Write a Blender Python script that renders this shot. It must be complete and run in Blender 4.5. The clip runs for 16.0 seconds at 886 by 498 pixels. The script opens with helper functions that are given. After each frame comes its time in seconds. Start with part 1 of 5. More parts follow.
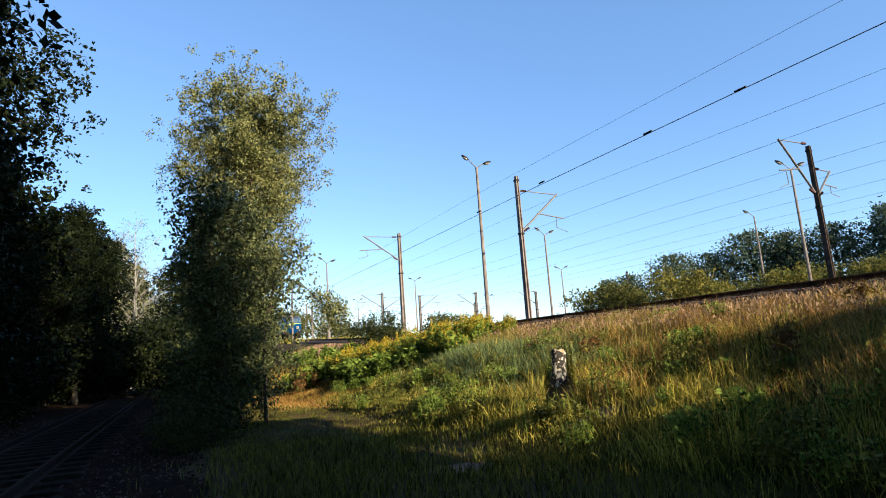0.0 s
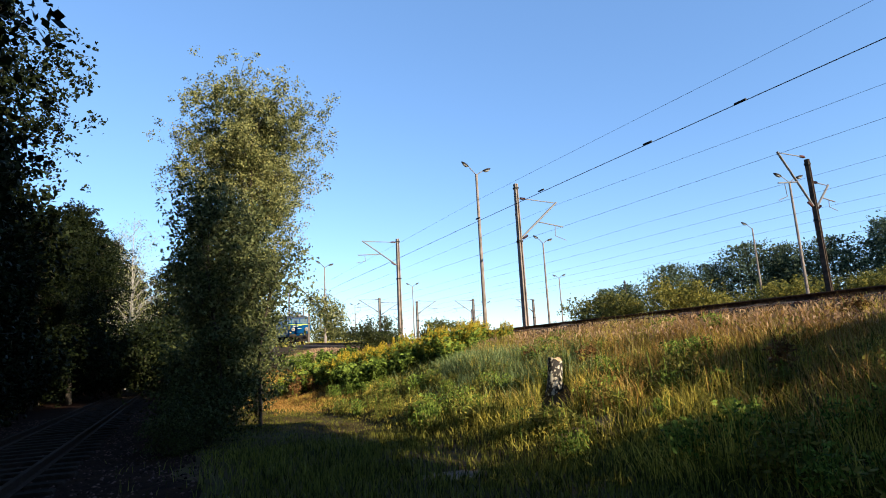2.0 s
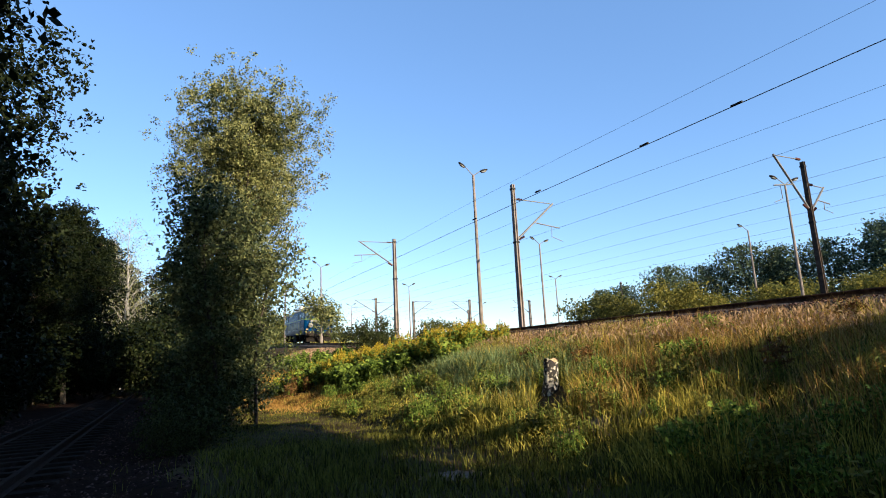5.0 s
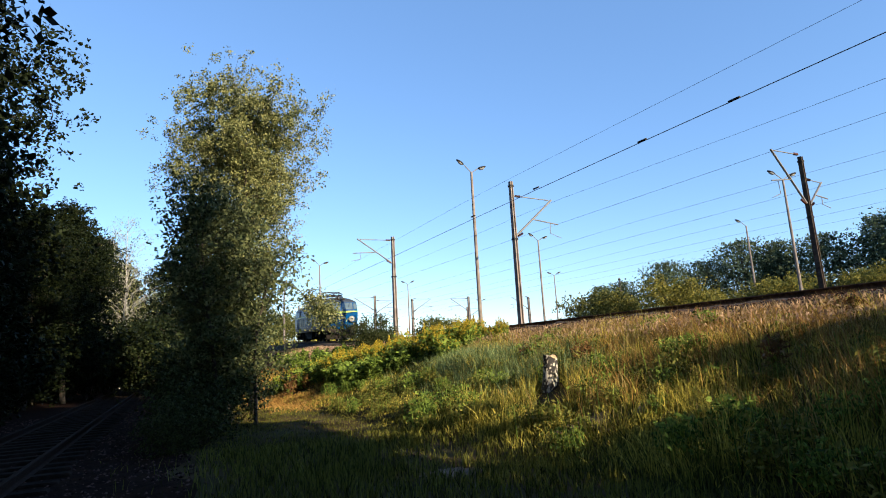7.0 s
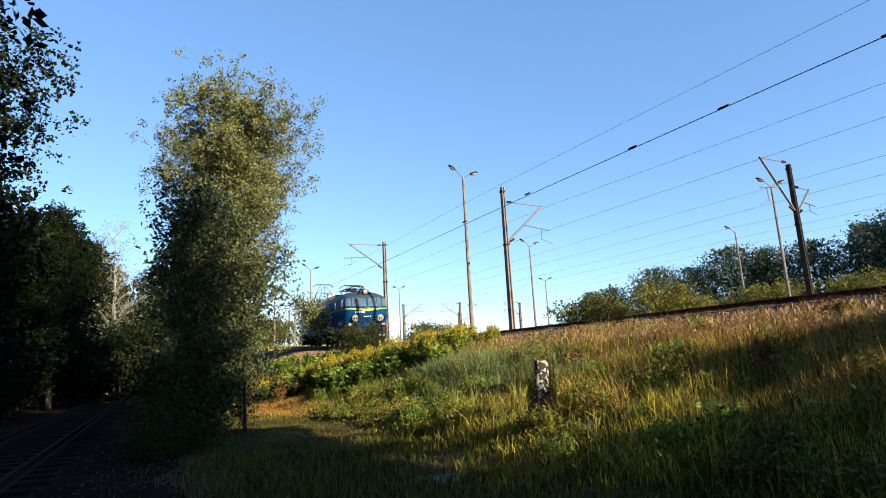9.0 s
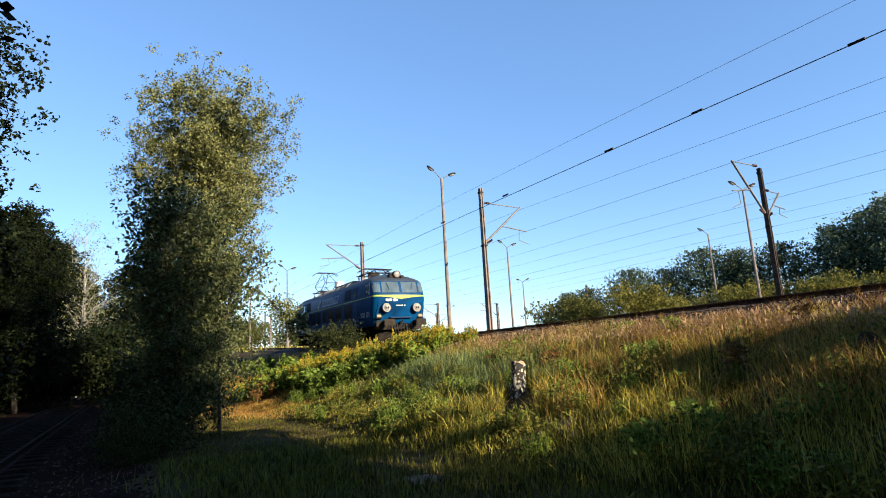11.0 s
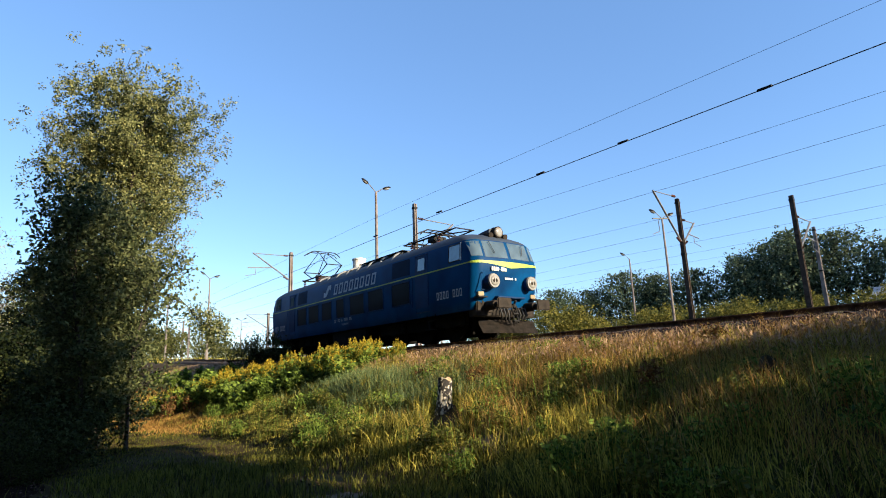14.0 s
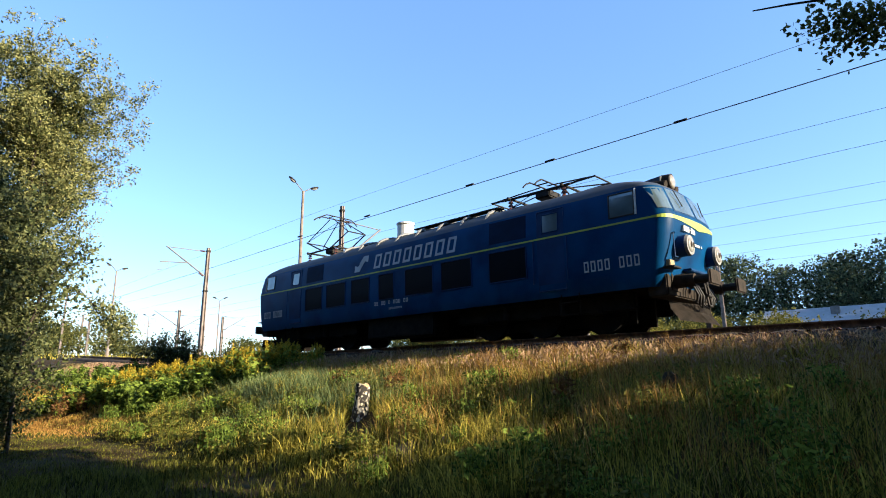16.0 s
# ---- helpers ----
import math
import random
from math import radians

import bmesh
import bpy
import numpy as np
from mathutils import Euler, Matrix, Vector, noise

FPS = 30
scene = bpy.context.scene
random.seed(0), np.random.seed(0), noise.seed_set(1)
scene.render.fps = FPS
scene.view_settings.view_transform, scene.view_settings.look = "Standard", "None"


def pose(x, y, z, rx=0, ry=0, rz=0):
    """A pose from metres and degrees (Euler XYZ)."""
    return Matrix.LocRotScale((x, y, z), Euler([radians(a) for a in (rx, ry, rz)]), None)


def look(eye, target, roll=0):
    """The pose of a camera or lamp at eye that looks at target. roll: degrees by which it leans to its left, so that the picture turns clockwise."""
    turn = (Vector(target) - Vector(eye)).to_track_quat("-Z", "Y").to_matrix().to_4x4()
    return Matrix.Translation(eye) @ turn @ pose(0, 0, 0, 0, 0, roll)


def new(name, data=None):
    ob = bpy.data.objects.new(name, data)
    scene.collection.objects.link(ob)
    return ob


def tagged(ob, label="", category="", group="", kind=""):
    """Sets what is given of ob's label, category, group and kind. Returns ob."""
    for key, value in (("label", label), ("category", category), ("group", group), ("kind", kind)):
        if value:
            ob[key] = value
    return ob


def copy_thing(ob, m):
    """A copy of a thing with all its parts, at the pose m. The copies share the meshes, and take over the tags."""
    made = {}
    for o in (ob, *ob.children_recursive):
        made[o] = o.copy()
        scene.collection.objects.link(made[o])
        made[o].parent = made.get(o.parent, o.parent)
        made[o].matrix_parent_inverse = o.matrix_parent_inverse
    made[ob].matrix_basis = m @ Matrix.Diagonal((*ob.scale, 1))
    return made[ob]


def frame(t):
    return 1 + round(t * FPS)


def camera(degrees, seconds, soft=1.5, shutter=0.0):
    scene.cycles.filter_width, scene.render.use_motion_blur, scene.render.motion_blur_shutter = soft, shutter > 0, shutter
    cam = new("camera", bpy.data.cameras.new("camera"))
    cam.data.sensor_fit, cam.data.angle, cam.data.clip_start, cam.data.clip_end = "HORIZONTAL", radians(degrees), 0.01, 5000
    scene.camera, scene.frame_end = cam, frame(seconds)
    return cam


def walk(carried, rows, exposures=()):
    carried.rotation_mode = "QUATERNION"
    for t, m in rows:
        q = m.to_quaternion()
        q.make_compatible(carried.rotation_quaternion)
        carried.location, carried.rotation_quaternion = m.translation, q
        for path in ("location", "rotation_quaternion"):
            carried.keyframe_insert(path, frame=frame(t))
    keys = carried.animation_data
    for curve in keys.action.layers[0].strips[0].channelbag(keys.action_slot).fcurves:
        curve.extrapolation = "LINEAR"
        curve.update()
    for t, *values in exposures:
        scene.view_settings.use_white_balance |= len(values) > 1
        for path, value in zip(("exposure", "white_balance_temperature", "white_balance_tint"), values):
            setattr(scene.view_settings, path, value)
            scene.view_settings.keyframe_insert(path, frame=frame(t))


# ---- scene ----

# ---- camera: stands on the grass and pans to the right ----
EYE = 1.6
cam = camera(76.1, 16.0, soft=1.0)
PAN = [  # seconds, yaw, pitch, roll
    (0.0, 0.68, 10.06, 3.84),
    (0.5, 0.69, 10.19, 3.22),
    (1.0, 1.02, 10.81, 3.41),
    (1.5, 0.78, 10.40, 3.04),
    (2.0, 0.32, 10.66, 2.81),
    (2.5, 0.53, 10.48, 2.59),
    (3.0, 0.62, 10.66, 2.57),
    (3.5, -0.03, 10.74, 2.27),
    (4.0, -0.13, 10.82, 2.38),
    (6.5, 0.08, 10.43, 3.02),
    (7.0, -0.13, 10.42, 3.03),
    (7.5, -0.41, 10.83, 3.08),
    (8.0, -0.61, 11.03, 3.26),
    (8.5, -0.75, 10.78, 3.31),
    (9.0, -1.02, 10.90, 2.96),
    (11.5, -3.51, 10.88, 3.36),
    (12.0, -3.57, 11.21, 3.44),
    (12.5, -4.97, 11.87, 2.69),
    (13.0, -6.97, 12.51, 2.55),
    (13.5, -9.20, 12.73, 3.10),
    (14.0, -10.45, 12.05, 2.20),
    (14.5, -9.95, 10.80, 1.20),
    (15.0, -11.75, 10.42, 2.50),
    (15.5, -13.20, 11.30, 3.10),
    (16.0, -18.45, 12.55, 0.50),
]
walk(cam, [(t, pose(0, 0, EYE, 90 + pitch, roll, yaw)) for t, yaw, pitch, roll in PAN], exposures=[(0, 1.3), (13.5, 1.3), (14.5, 1.42), (15.0, 1.6), (16.0, 1.7)])

# ---- plan: a runs along the tracks, p across them, away from the camera ----
TRACK_TURN = -61.68
UX, UY = math.cos(radians(TRACK_TURN)), math.sin(radians(TRACK_TURN))
RAIL_Z = 2.53
TRACK_P = 13.5


def plan(a, p, z=0.0):
    return Vector((UX * a - UY * p, UY * a + UX * p, z))


def track_p(a):
    """The main line bends away from the siding in the distance."""
    return TRACK_P + 0.96 * np.logaddexp(0, (-np.asarray(a, float) - 30) / 8.0)


def rise(a):
    """The line climbs a little in the distance."""
    return np.minimum(0.11 * np.logaddexp(0, (-np.asarray(a, float) - 32) / 3.0), 3.2)


# ---- light ----
SUN_AZ, SUN_EL = (0.72, -0.694), 20.0
world = bpy.data.worlds.new("sky")
scene.world = world
world.use_nodes = True
wn = world.node_tree
sky = wn.nodes.new("ShaderNodeTexSky")
sky.sky_type = "NISHITA"
sky.sun_disc = False
sky.sun_elevation = radians(SUN_EL)
sky.sun_rotation = math.atan2(SUN_AZ[0], SUN_AZ[1])
sky.altitude, sky.air_density, sky.dust_density, sky.ozone_density = 200, 1.0, 0.06, 3.2
wn.nodes["Background"].inputs[1].default_value = 0.122
clear = wn.nodes.new("ShaderNodeHueSaturation")
clear.inputs["Saturation"].default_value = 1.04
wn.links.new(sky.outputs[0], clear.inputs["Color"])
even = wn.nodes.new("ShaderNodeMixRGB")
even.inputs["Fac"].default_value = 0.38
even.inputs["Color2"].default_value = (0.7, 1.45, 3.05, 1)
wn.links.new(clear.outputs[0], even.inputs["Color1"])
wn.links.new(even.outputs[0], wn.nodes["Background"].inputs[0])
sun = new("sun", bpy.data.lights.new("sun", "SUN"))
sun.data.energy, sun.data.angle, sun.data.color = 5.0, radians(0.6), (1.0, 0.84, 0.6)
k = math.cos(radians(SUN_EL))
sun.matrix_world = look((SUN_AZ[0] * k * 60, SUN_AZ[1] * k * 60, math.sin(radians(SUN_EL)) * 60), (0, 0, 0))


# ---- materials ----
def material(name, colour, rough=0.8, metal=0.0, spread=0.0, scale=8.0, dirt=None, dirt_scale=2.0, bump=0.0, bump_scale=40.0, island=False, second=None, spec=0.5, dirt_at=(0.48, 0.7)):
    """Noise between darker and lighter shades of colour, patches of dirt, and fine relief."""
    m = bpy.data.materials.new(name)
    m.use_nodes = True
    nt = m.node_tree
    b = nt.nodes["Principled BSDF"]
    b.inputs["Roughness"].default_value, b.inputs["Metallic"].default_value = rough, metal
    b.inputs["Specular IOR Level"].default_value = spec
    tc = nt.nodes.new("ShaderNodeTexCoord")
    n1 = nt.nodes.new("ShaderNodeTexNoise")
    n1.inputs["Scale"].default_value, n1.inputs["Detail"].default_value = scale, 5
    nt.links.new(tc.outputs["Object"], n1.inputs["Vector"])
    ramp = nt.nodes.new("ShaderNodeValToRGB")
    ramp.color_ramp.elements[0].position, ramp.color_ramp.elements[1].position = 0.3, 0.72
    lo = [c * (1 - spread) for c in colour]
    hi = list(second) if second else [min(1, c * (1 + spread)) for c in colour]
    ramp.color_ramp.elements[0].color, ramp.color_ramp.elements[1].color = (*lo, 1), (*hi, 1)
    if island:
        geo = nt.nodes.new("ShaderNodeNewGeometry")
        mixf = nt.nodes.new("ShaderNodeMath")
        mixf.operation = "MULTIPLY_ADD"
        mixf.inputs[1].default_value, mixf.inputs[2].default_value = 0.6, -0.05
        addf = nt.nodes.new("ShaderNodeMath")
        addf.operation = "MULTIPLY_ADD"
        addf.inputs[1].default_value = 0.55
        nt.links.new(geo.outputs["Random Per Island"], mixf.inputs[0])
        nt.links.new(n1.outputs["Fac"], addf.inputs[0])
        nt.links.new(mixf.outputs[0], addf.inputs[2])
        nt.links.new(addf.outputs[0], ramp.inputs["Fac"])
    else:
        nt.links.new(n1.outputs["Fac"], ramp.inputs["Fac"])
    out = ramp.outputs["Color"]
    if dirt:
        n2 = nt.nodes.new("ShaderNodeTexNoise")
        n2.inputs["Scale"].default_value, n2.inputs["Detail"].default_value = dirt_scale, 6
        nt.links.new(tc.outputs["Object"], n2.inputs["Vector"])
        r2 = nt.nodes.new("ShaderNodeValToRGB")
        r2.color_ramp.elements[0].position, r2.color_ramp.elements[1].position = dirt_at
        mx = nt.nodes.new("ShaderNodeMixRGB")
        mx.inputs["Color2"].default_value = (*dirt, 1)
        nt.links.new(n2.outputs["Fac"], r2.inputs["Fac"])
        nt.links.new(r2.outputs["Color"], mx.inputs["Fac"])
        nt.links.new(out, mx.inputs["Color1"])
        out = mx.outputs["Color"]
    nt.links.new(out, b.inputs["Base Color"])
    if bump:
        n3 = nt.nodes.new("ShaderNodeTexNoise")
        n3.inputs["Scale"].default_value, n3.inputs["Detail"].default_value = bump_scale, 4
        nt.links.new(tc.outputs["Object"], n3.inputs["Vector"])
        bp = nt.nodes.new("ShaderNodeBump")
        bp.inputs["Strength"].default_value, bp.inputs["Distance"].default_value = bump, 0.02
        nt.links.new(n3.outputs["Fac"], bp.inputs["Height"])
        nt.links.new(bp.outputs["Normal"], b.inputs["Normal"])
    return m


def leaf_material(name, low, high, through_share=0.35, rough=0.55, scale=0.7):
    """Leaves and blades: each its own shade, with some light passing through."""
    m = material(name, low, rough, 0, 0.0, scale, island=True, second=high, spec=0.06)
    nt = m.node_tree
    b, o = nt.nodes["Principled BSDF"], nt.nodes["Material Output"]
    tr = nt.nodes.new("ShaderNodeBsdfTranslucent")
    nt.links.new(b.inputs["Base Color"].links[0].from_socket, tr.inputs["Color"])
    mx = nt.nodes.new("ShaderNodeMixShader")
    mx.inputs[0].default_value = through_share
    nt.links.new(b.outputs[0], mx.inputs[1])
    nt.links.new(tr.outputs[0], mx.inputs[2])
    nt.links.new(mx.outputs[0], o.inputs[0])
    return m


SOIL = material("soil_and_turf", (0.05, 0.033, 0.014), 0.95, 0, 0.4, 1.5, (0.04, 0.04, 0.012), 0.5, 0.8, 12, spec=0.08)
GRASS = leaf_material("meadow_grass", (0.02, 0.027, 0.005), (0.19, 0.185, 0.036), 0.3)
GRASS_TALL = leaf_material("tall_grass", (0.04, 0.048, 0.008), (0.56, 0.47, 0.09), 0.3)
GRASS_BLUE = leaf_material("reed_grass", (0.05, 0.085, 0.032), (0.24, 0.3, 0.13), 0.3)
STRAW = leaf_material("dry_grass", (0.24, 0.17, 0.06), (0.52, 0.39, 0.16))
RUST_STRAW = leaf_material("withered_blades", (0.2, 0.1, 0.03), (0.46, 0.27, 0.08))
SEED = leaf_material("seed_heads", (0.26, 0.16, 0.1), (0.46, 0.32, 0.2))
HERB = leaf_material("herb_leaves", (0.035, 0.065, 0.012), (0.22, 0.3, 0.055))
GOLD = leaf_material("goldenrod_flowers", (0.25, 0.185, 0.018), (0.52, 0.39, 0.045), 0.2)
RUST_HERB = leaf_material("rusty_dock", (0.09, 0.045, 0.02), (0.2, 0.11, 0.04), 0.2)
POPLAR = leaf_material("poplar_leaves", (0.04, 0.056, 0.02), (0.31, 0.31, 0.125))
# near-black leaf colour holds the deep shade of the wood
SHADED_LEAF = leaf_material("shaded_leaves", (0.004, 0.0075, 0.003), (0.015, 0.021, 0.007), 0.12)
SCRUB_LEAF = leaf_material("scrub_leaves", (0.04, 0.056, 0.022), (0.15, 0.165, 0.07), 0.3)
# scrub leaf colour darkened to imitate the shade on the low bushes
SHADED_SCRUB = leaf_material("shaded_scrub_leaves", (0.016, 0.024, 0.008), (0.06, 0.07, 0.024), 0.2)
BUSH_LEAF = leaf_material("bush_leaves", (0.05, 0.06, 0.018), (0.15, 0.15, 0.045))
YELLOW_LEAF = leaf_material("yellowing_leaves", (0.075, 0.085, 0.02), (0.23, 0.2, 0.045))
# leaf colour lightened and blued to imitate the haze of distance
HAZY_LEAF = leaf_material("hazy_far_leaves", (0.03, 0.05, 0.032), (0.11, 0.14, 0.075), 0.25)
BARK = material("bark", (0.06, 0.05, 0.04), 0.9, 0, 0.5, 9, (0.03, 0.03, 0.025), 3, 0.8, 30, spec=0.08)
PALE_BARK = material("pale_bark", (0.32, 0.3, 0.27), 0.85, 0, 0.4, 9, (0.06, 0.055, 0.05), 5, 0.5, 30)
BIRCH = material("birch_bark", (0.5, 0.45, 0.37), 0.8, 0, 0.15, 6, (0.014, 0.011, 0.01), 11, 0.5, 25, dirt_at=(0.42, 0.5))
CUT_WOOD = material("cut_wood", (0.45, 0.3, 0.16), 0.8, 0, 0.3, 20)
BALLAST = material("ballast_stone", (0.06, 0.048, 0.04), 0.9, 0, 0.45, 14, (0.035, 0.022, 0.015), 1.5, 0.9, 30, spec=0.08)
# stone's dark end and the siding bed carry the siding's deep shade in colour
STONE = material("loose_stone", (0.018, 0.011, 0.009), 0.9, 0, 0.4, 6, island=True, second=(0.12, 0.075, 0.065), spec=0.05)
SHADED_BED = material("shaded_siding_ground", (0.017, 0.009, 0.007), 0.95, 0, 0.5, 7, (0.028, 0.014, 0.008), 1.6, 0.8, 25, spec=0.03)
RUST = material("rusty_rail", (0.12, 0.065, 0.04), 0.75, 0.3, 0.4, 12, (0.05, 0.03, 0.02), 4, 0.4, 60, spec=0.08)
STEEL = material("polished_rail", (0.35, 0.33, 0.31), 0.3, 0.9, 0.2, 10)
# siding rail and sleeper: darker copies that stand in for the shade there
SHADED_RUST = material("shaded_rusty_rail", (0.028, 0.017, 0.013), 0.85, 0.1, 0.4, 12, (0.025, 0.016, 0.012), 4, 0.4, 60, spec=0.08)
SHADED_SLEEPER = material("shaded_sleeper_wood", (0.032, 0.024, 0.02), 0.95, 0, 0.5, 5, (0.018, 0.013, 0.011), 3, 0.7, 25, spec=0.04)
SLEEPER = material("old_sleeper_wood", (0.06, 0.045, 0.035), 0.9, 0, 0.5, 5, (0.05, 0.04, 0.03), 3, 0.7, 25, spec=0.08)
CONCRETE = material("pole_concrete", (0.2, 0.165, 0.145), 0.85, 0, 0.25, 3, (0.085, 0.07, 0.058), 1.4, 0.4, 40)
GALV = material("galvanised_steel", (0.13, 0.13, 0.135), 0.65, 0.3, 0.2, 6)
DARK_STEEL = material("dark_steel", (0.022, 0.021, 0.02), 0.7, 0.3, 0.3, 8, spec=0.2)
WIRE = material("bronze_wire", (0.06, 0.055, 0.055), 0.6, 0.4, 0.1, 4)
INSULATOR = material("brown_porcelain", (0.1, 0.04, 0.03), 0.25, 0, 0.2, 6)
BLUE = material("locomotive_blue_paint", (0.0008, 0.046, 0.14), 0.42, 0, 0.2, 1.2, (0.001, 0.022, 0.078), 0.9, 0.05, 30, spec=0.06)
BLUE_DARK = material("faded_dark_blue_paint", (0.004, 0.034, 0.11), 0.5, 0, 0.25, 1.5, (0.005, 0.022, 0.07), 1.2, spec=0.12)
STRIPE = material("yellow_green_paint", (0.3, 0.4, 0.05), 0.5, 0, 0.12, 2, (0.22, 0.28, 0.07), 2)
ROOF = material("grimy_roof_paint", (0.022, 0.034, 0.055), 0.7, 0, 0.35, 2, (0.028, 0.028, 0.028), 1.5, 0.2, 20)
WHITE = material("white_paint", (0.72, 0.72, 0.7), 0.5, 0, 0.1, 5, (0.45, 0.42, 0.36), 6)
GREY_LETTER = material("grey_lettering", (0.36, 0.42, 0.48), 0.55, 0, 0.1, 5)
BLACK = material("black_underframe", (0.009, 0.0085, 0.008), 0.85, 0, 0.4, 6, (0.016, 0.013, 0.01), 2, spec=0.05)
GRIME = material("dusty_brown_steel", (0.032, 0.027, 0.023), 0.85, 0, 0.35, 6, (0.04, 0.031, 0.025), 3, 0.3, 30, spec=0.08)
GLASS_DARK = material("dark_window_glass", (0.002, 0.004, 0.009), 0.4, 0, 0.1, 2, spec=0.06)
LOUVRE = material("dark_navy_louvre", (0.002, 0.014, 0.045), 0.6, 0, 0.2, 3, (0.002, 0.01, 0.03), 2, spec=0.06)
RIB_GREY = material("pale_grey_rib_paint", (0.16, 0.17, 0.185), 0.6, 0, 0.25, 4, (0.06, 0.06, 0.06), 2)
# base colour lightened to stand in for the sky showing in the panes
GLASS_CAB = material("cab_glass_with_sky", (0.11, 0.155, 0.175), 0.06, 0.3, 0.3, 1.5, spec=1.0)
LAMP_GLASS = material("lamp_glass", (0.24, 0.24, 0.23), 0.12, 0, 0.1, 12, (0.2, 0.16, 0.12), 9)
RIM = material("grey_rim_paint", (0.17, 0.17, 0.165), 0.5, 0, 0.15, 8, (0.2, 0.17, 0.14), 7)
MARKER = material("faded_marker_paint", (0.25, 0.19, 0.1), 0.6, 0, 0.2, 6)
RUBBER = material("black_rubber", (0.02, 0.02, 0.02), 0.7)
SHEET_ROOF = material("pale_sheet_roof", (0.27, 0.29, 0.31), 0.6, 0.1, 0.15, 1.5, (0.3, 0.3, 0.3), 0.6)
PLASTER = material("plaster", (0.5, 0.47, 0.42), 0.9, 0, 0.15, 2)


# ---- mesh helpers ----
def mesh_object(name, verts, faces, mat, parent=None, smooth=False, label=""):
    me = bpy.data.meshes.new(name)
    verts = np.asarray(verts, dtype=np.float32)
    faces = np.asarray(faces, dtype=np.int32)
    me.vertices.add(len(verts))
    me.vertices.foreach_set("co", verts.ravel())
    n, w = faces.shape
    me.loops.add(n * w)
    me.loops.foreach_set("vertex_index", faces.ravel())
    me.polygons.add(n)
    me.polygons.foreach_set("loop_start", np.arange(0, n * w, w, dtype=np.int32))
    me.update(calc_edges=True)
    me.materials.append(mat)
    if smooth:
        me.polygons.foreach_set("use_smooth", np.ones(n, dtype=bool))
    ob = new(name, me)
    if parent:
        ob.parent = parent
    if label:
        tagged(ob, label)
    return ob


def part(name, bm, mat, parent=None, label="", smooth=False):
    me = bpy.data.meshes.new(name)
    bmesh.ops.recalc_face_normals(bm, faces=bm.faces)
    bm.to_mesh(me)
    bm.free()
    me.materials.append(mat)
    if smooth:
        for f in me.polygons:
            f.use_smooth = True
    ob = new(name, me)
    if parent:
        ob.parent = parent
    if label:
        tagged(ob, label)
    return ob


def box(bm, x0, x1, y0, y1, z0, z1, bevel=0.0):
    g = bmesh.ops.create_cube(bm, size=1.0, matrix=Matrix.Translation(((x0 + x1) / 2, (y0 + y1) / 2, (z0 + z1) / 2)) @ Matrix.Diagonal((x1 - x0, y1 - y0, z1 - z0, 1)))
    if bevel:
        es = list({e for v in g["verts"] for e in v.link_edges})
        bmesh.ops.bevel(bm, geom=es, offset=bevel, segments=2, affect="EDGES")
    return bm


def tube(bm, a, b, r0, r1=None, sides=8, caps=True):
    a, b = Vector(a), Vector(b)
    r1 = r0 if r1 is None else r1
    m = Matrix.Translation((a + b) / 2) @ (b - a).to_track_quat("Z", "Y").to_matrix().to_4x4()
    bmesh.ops.create_cone(bm, cap_ends=caps, segments=sides, radius1=r0, radius2=r1, depth=(b - a).length, matrix=m)
    return bm


def tube_line(points, radii, sides=6):
    """Vertices and quads of a tapered tube along points."""
    pts = [Vector(p) for p in points]
    vs, fs = [], []
    for i, p in enumerate(pts):
        d = (pts[min(i + 1, len(pts) - 1)] - pts[max(i - 1, 0)]).normalized()
        x = d.orthogonal().normalized()
        if i and abs(d.dot(last)) < 0.98:
            x = (last - d * last.dot(d)).normalized()
        last = x
        y = d.cross(x)
        for j in range(sides):
            t = 2 * math.pi * j / sides
            vs.append(p + radii[i] * (math.cos(t) * x + math.sin(t) * y))
    for i in range(len(pts) - 1):
        for j in range(sides):
            fs.append((i * sides + j, i * sides + (j + 1) % sides, (i + 1) * sides + (j + 1) % sides, (i + 1) * sides + j))
    return vs, fs


def joined(pieces):
    vs, fs = [], []
    for v, f in pieces:
        o = len(vs)
        vs += list(v)
        fs += [tuple(i + o for i in q) for q in f]
    return vs, fs


def empty(name, m, label, category, group=""):
    ob = new(name)
    ob.matrix_world = m
    return tagged(ob, label, category, group)


# ---- ground ----
def smoothstep(x):
    x = np.clip(x, 0, 1)
    return x * x * (3 - 2 * x)


def ground_z(a, p):
    a, p = np.asarray(a, float), np.asarray(p, float)
    bank = 1.78 * np.clip((p - 5.2) / 6.0, 0, 1) ** 0.95 + 0.35 * smoothstep((p - 12.2) / 2.2)
    wob = 0.05 * np.sin(a * 0.9 + p * 0.6) * np.sin(p * 0.8 - a * 0.35) + 0.03 * np.sin(a * 2.1 + 1.3) * np.sin(p * 1.9)
    wob = wob * smoothstep((12.3 - p) / 1.5) * smoothstep((p + 0.9) / 1.2)
    wob = wob + 0.11 * np.sin(a * 1.15 + 2 * np.sin(p * 0.9)) * np.sin(p * 1.5 + 0.8 * np.sin(a * 0.6)) * smoothstep((p - 5.4) / 1.5) * smoothstep((11.6 - p) / 1.2)
    lump = 0.16 * np.exp(-((a + 15.5) / 4.0) ** 2 - ((p - 9.0) / 1.6) ** 2)
    return bank + wob + lump + rise(a) * smoothstep((p - 7.0) / 5.0) * smoothstep((30.0 - p) / 6.0)


def path_edge(a):
    """Where the grass of the path begins beside the siding."""
    return 0.75 - 0.11 * (np.clip(np.asarray(a, float), -26, 3) + 7)


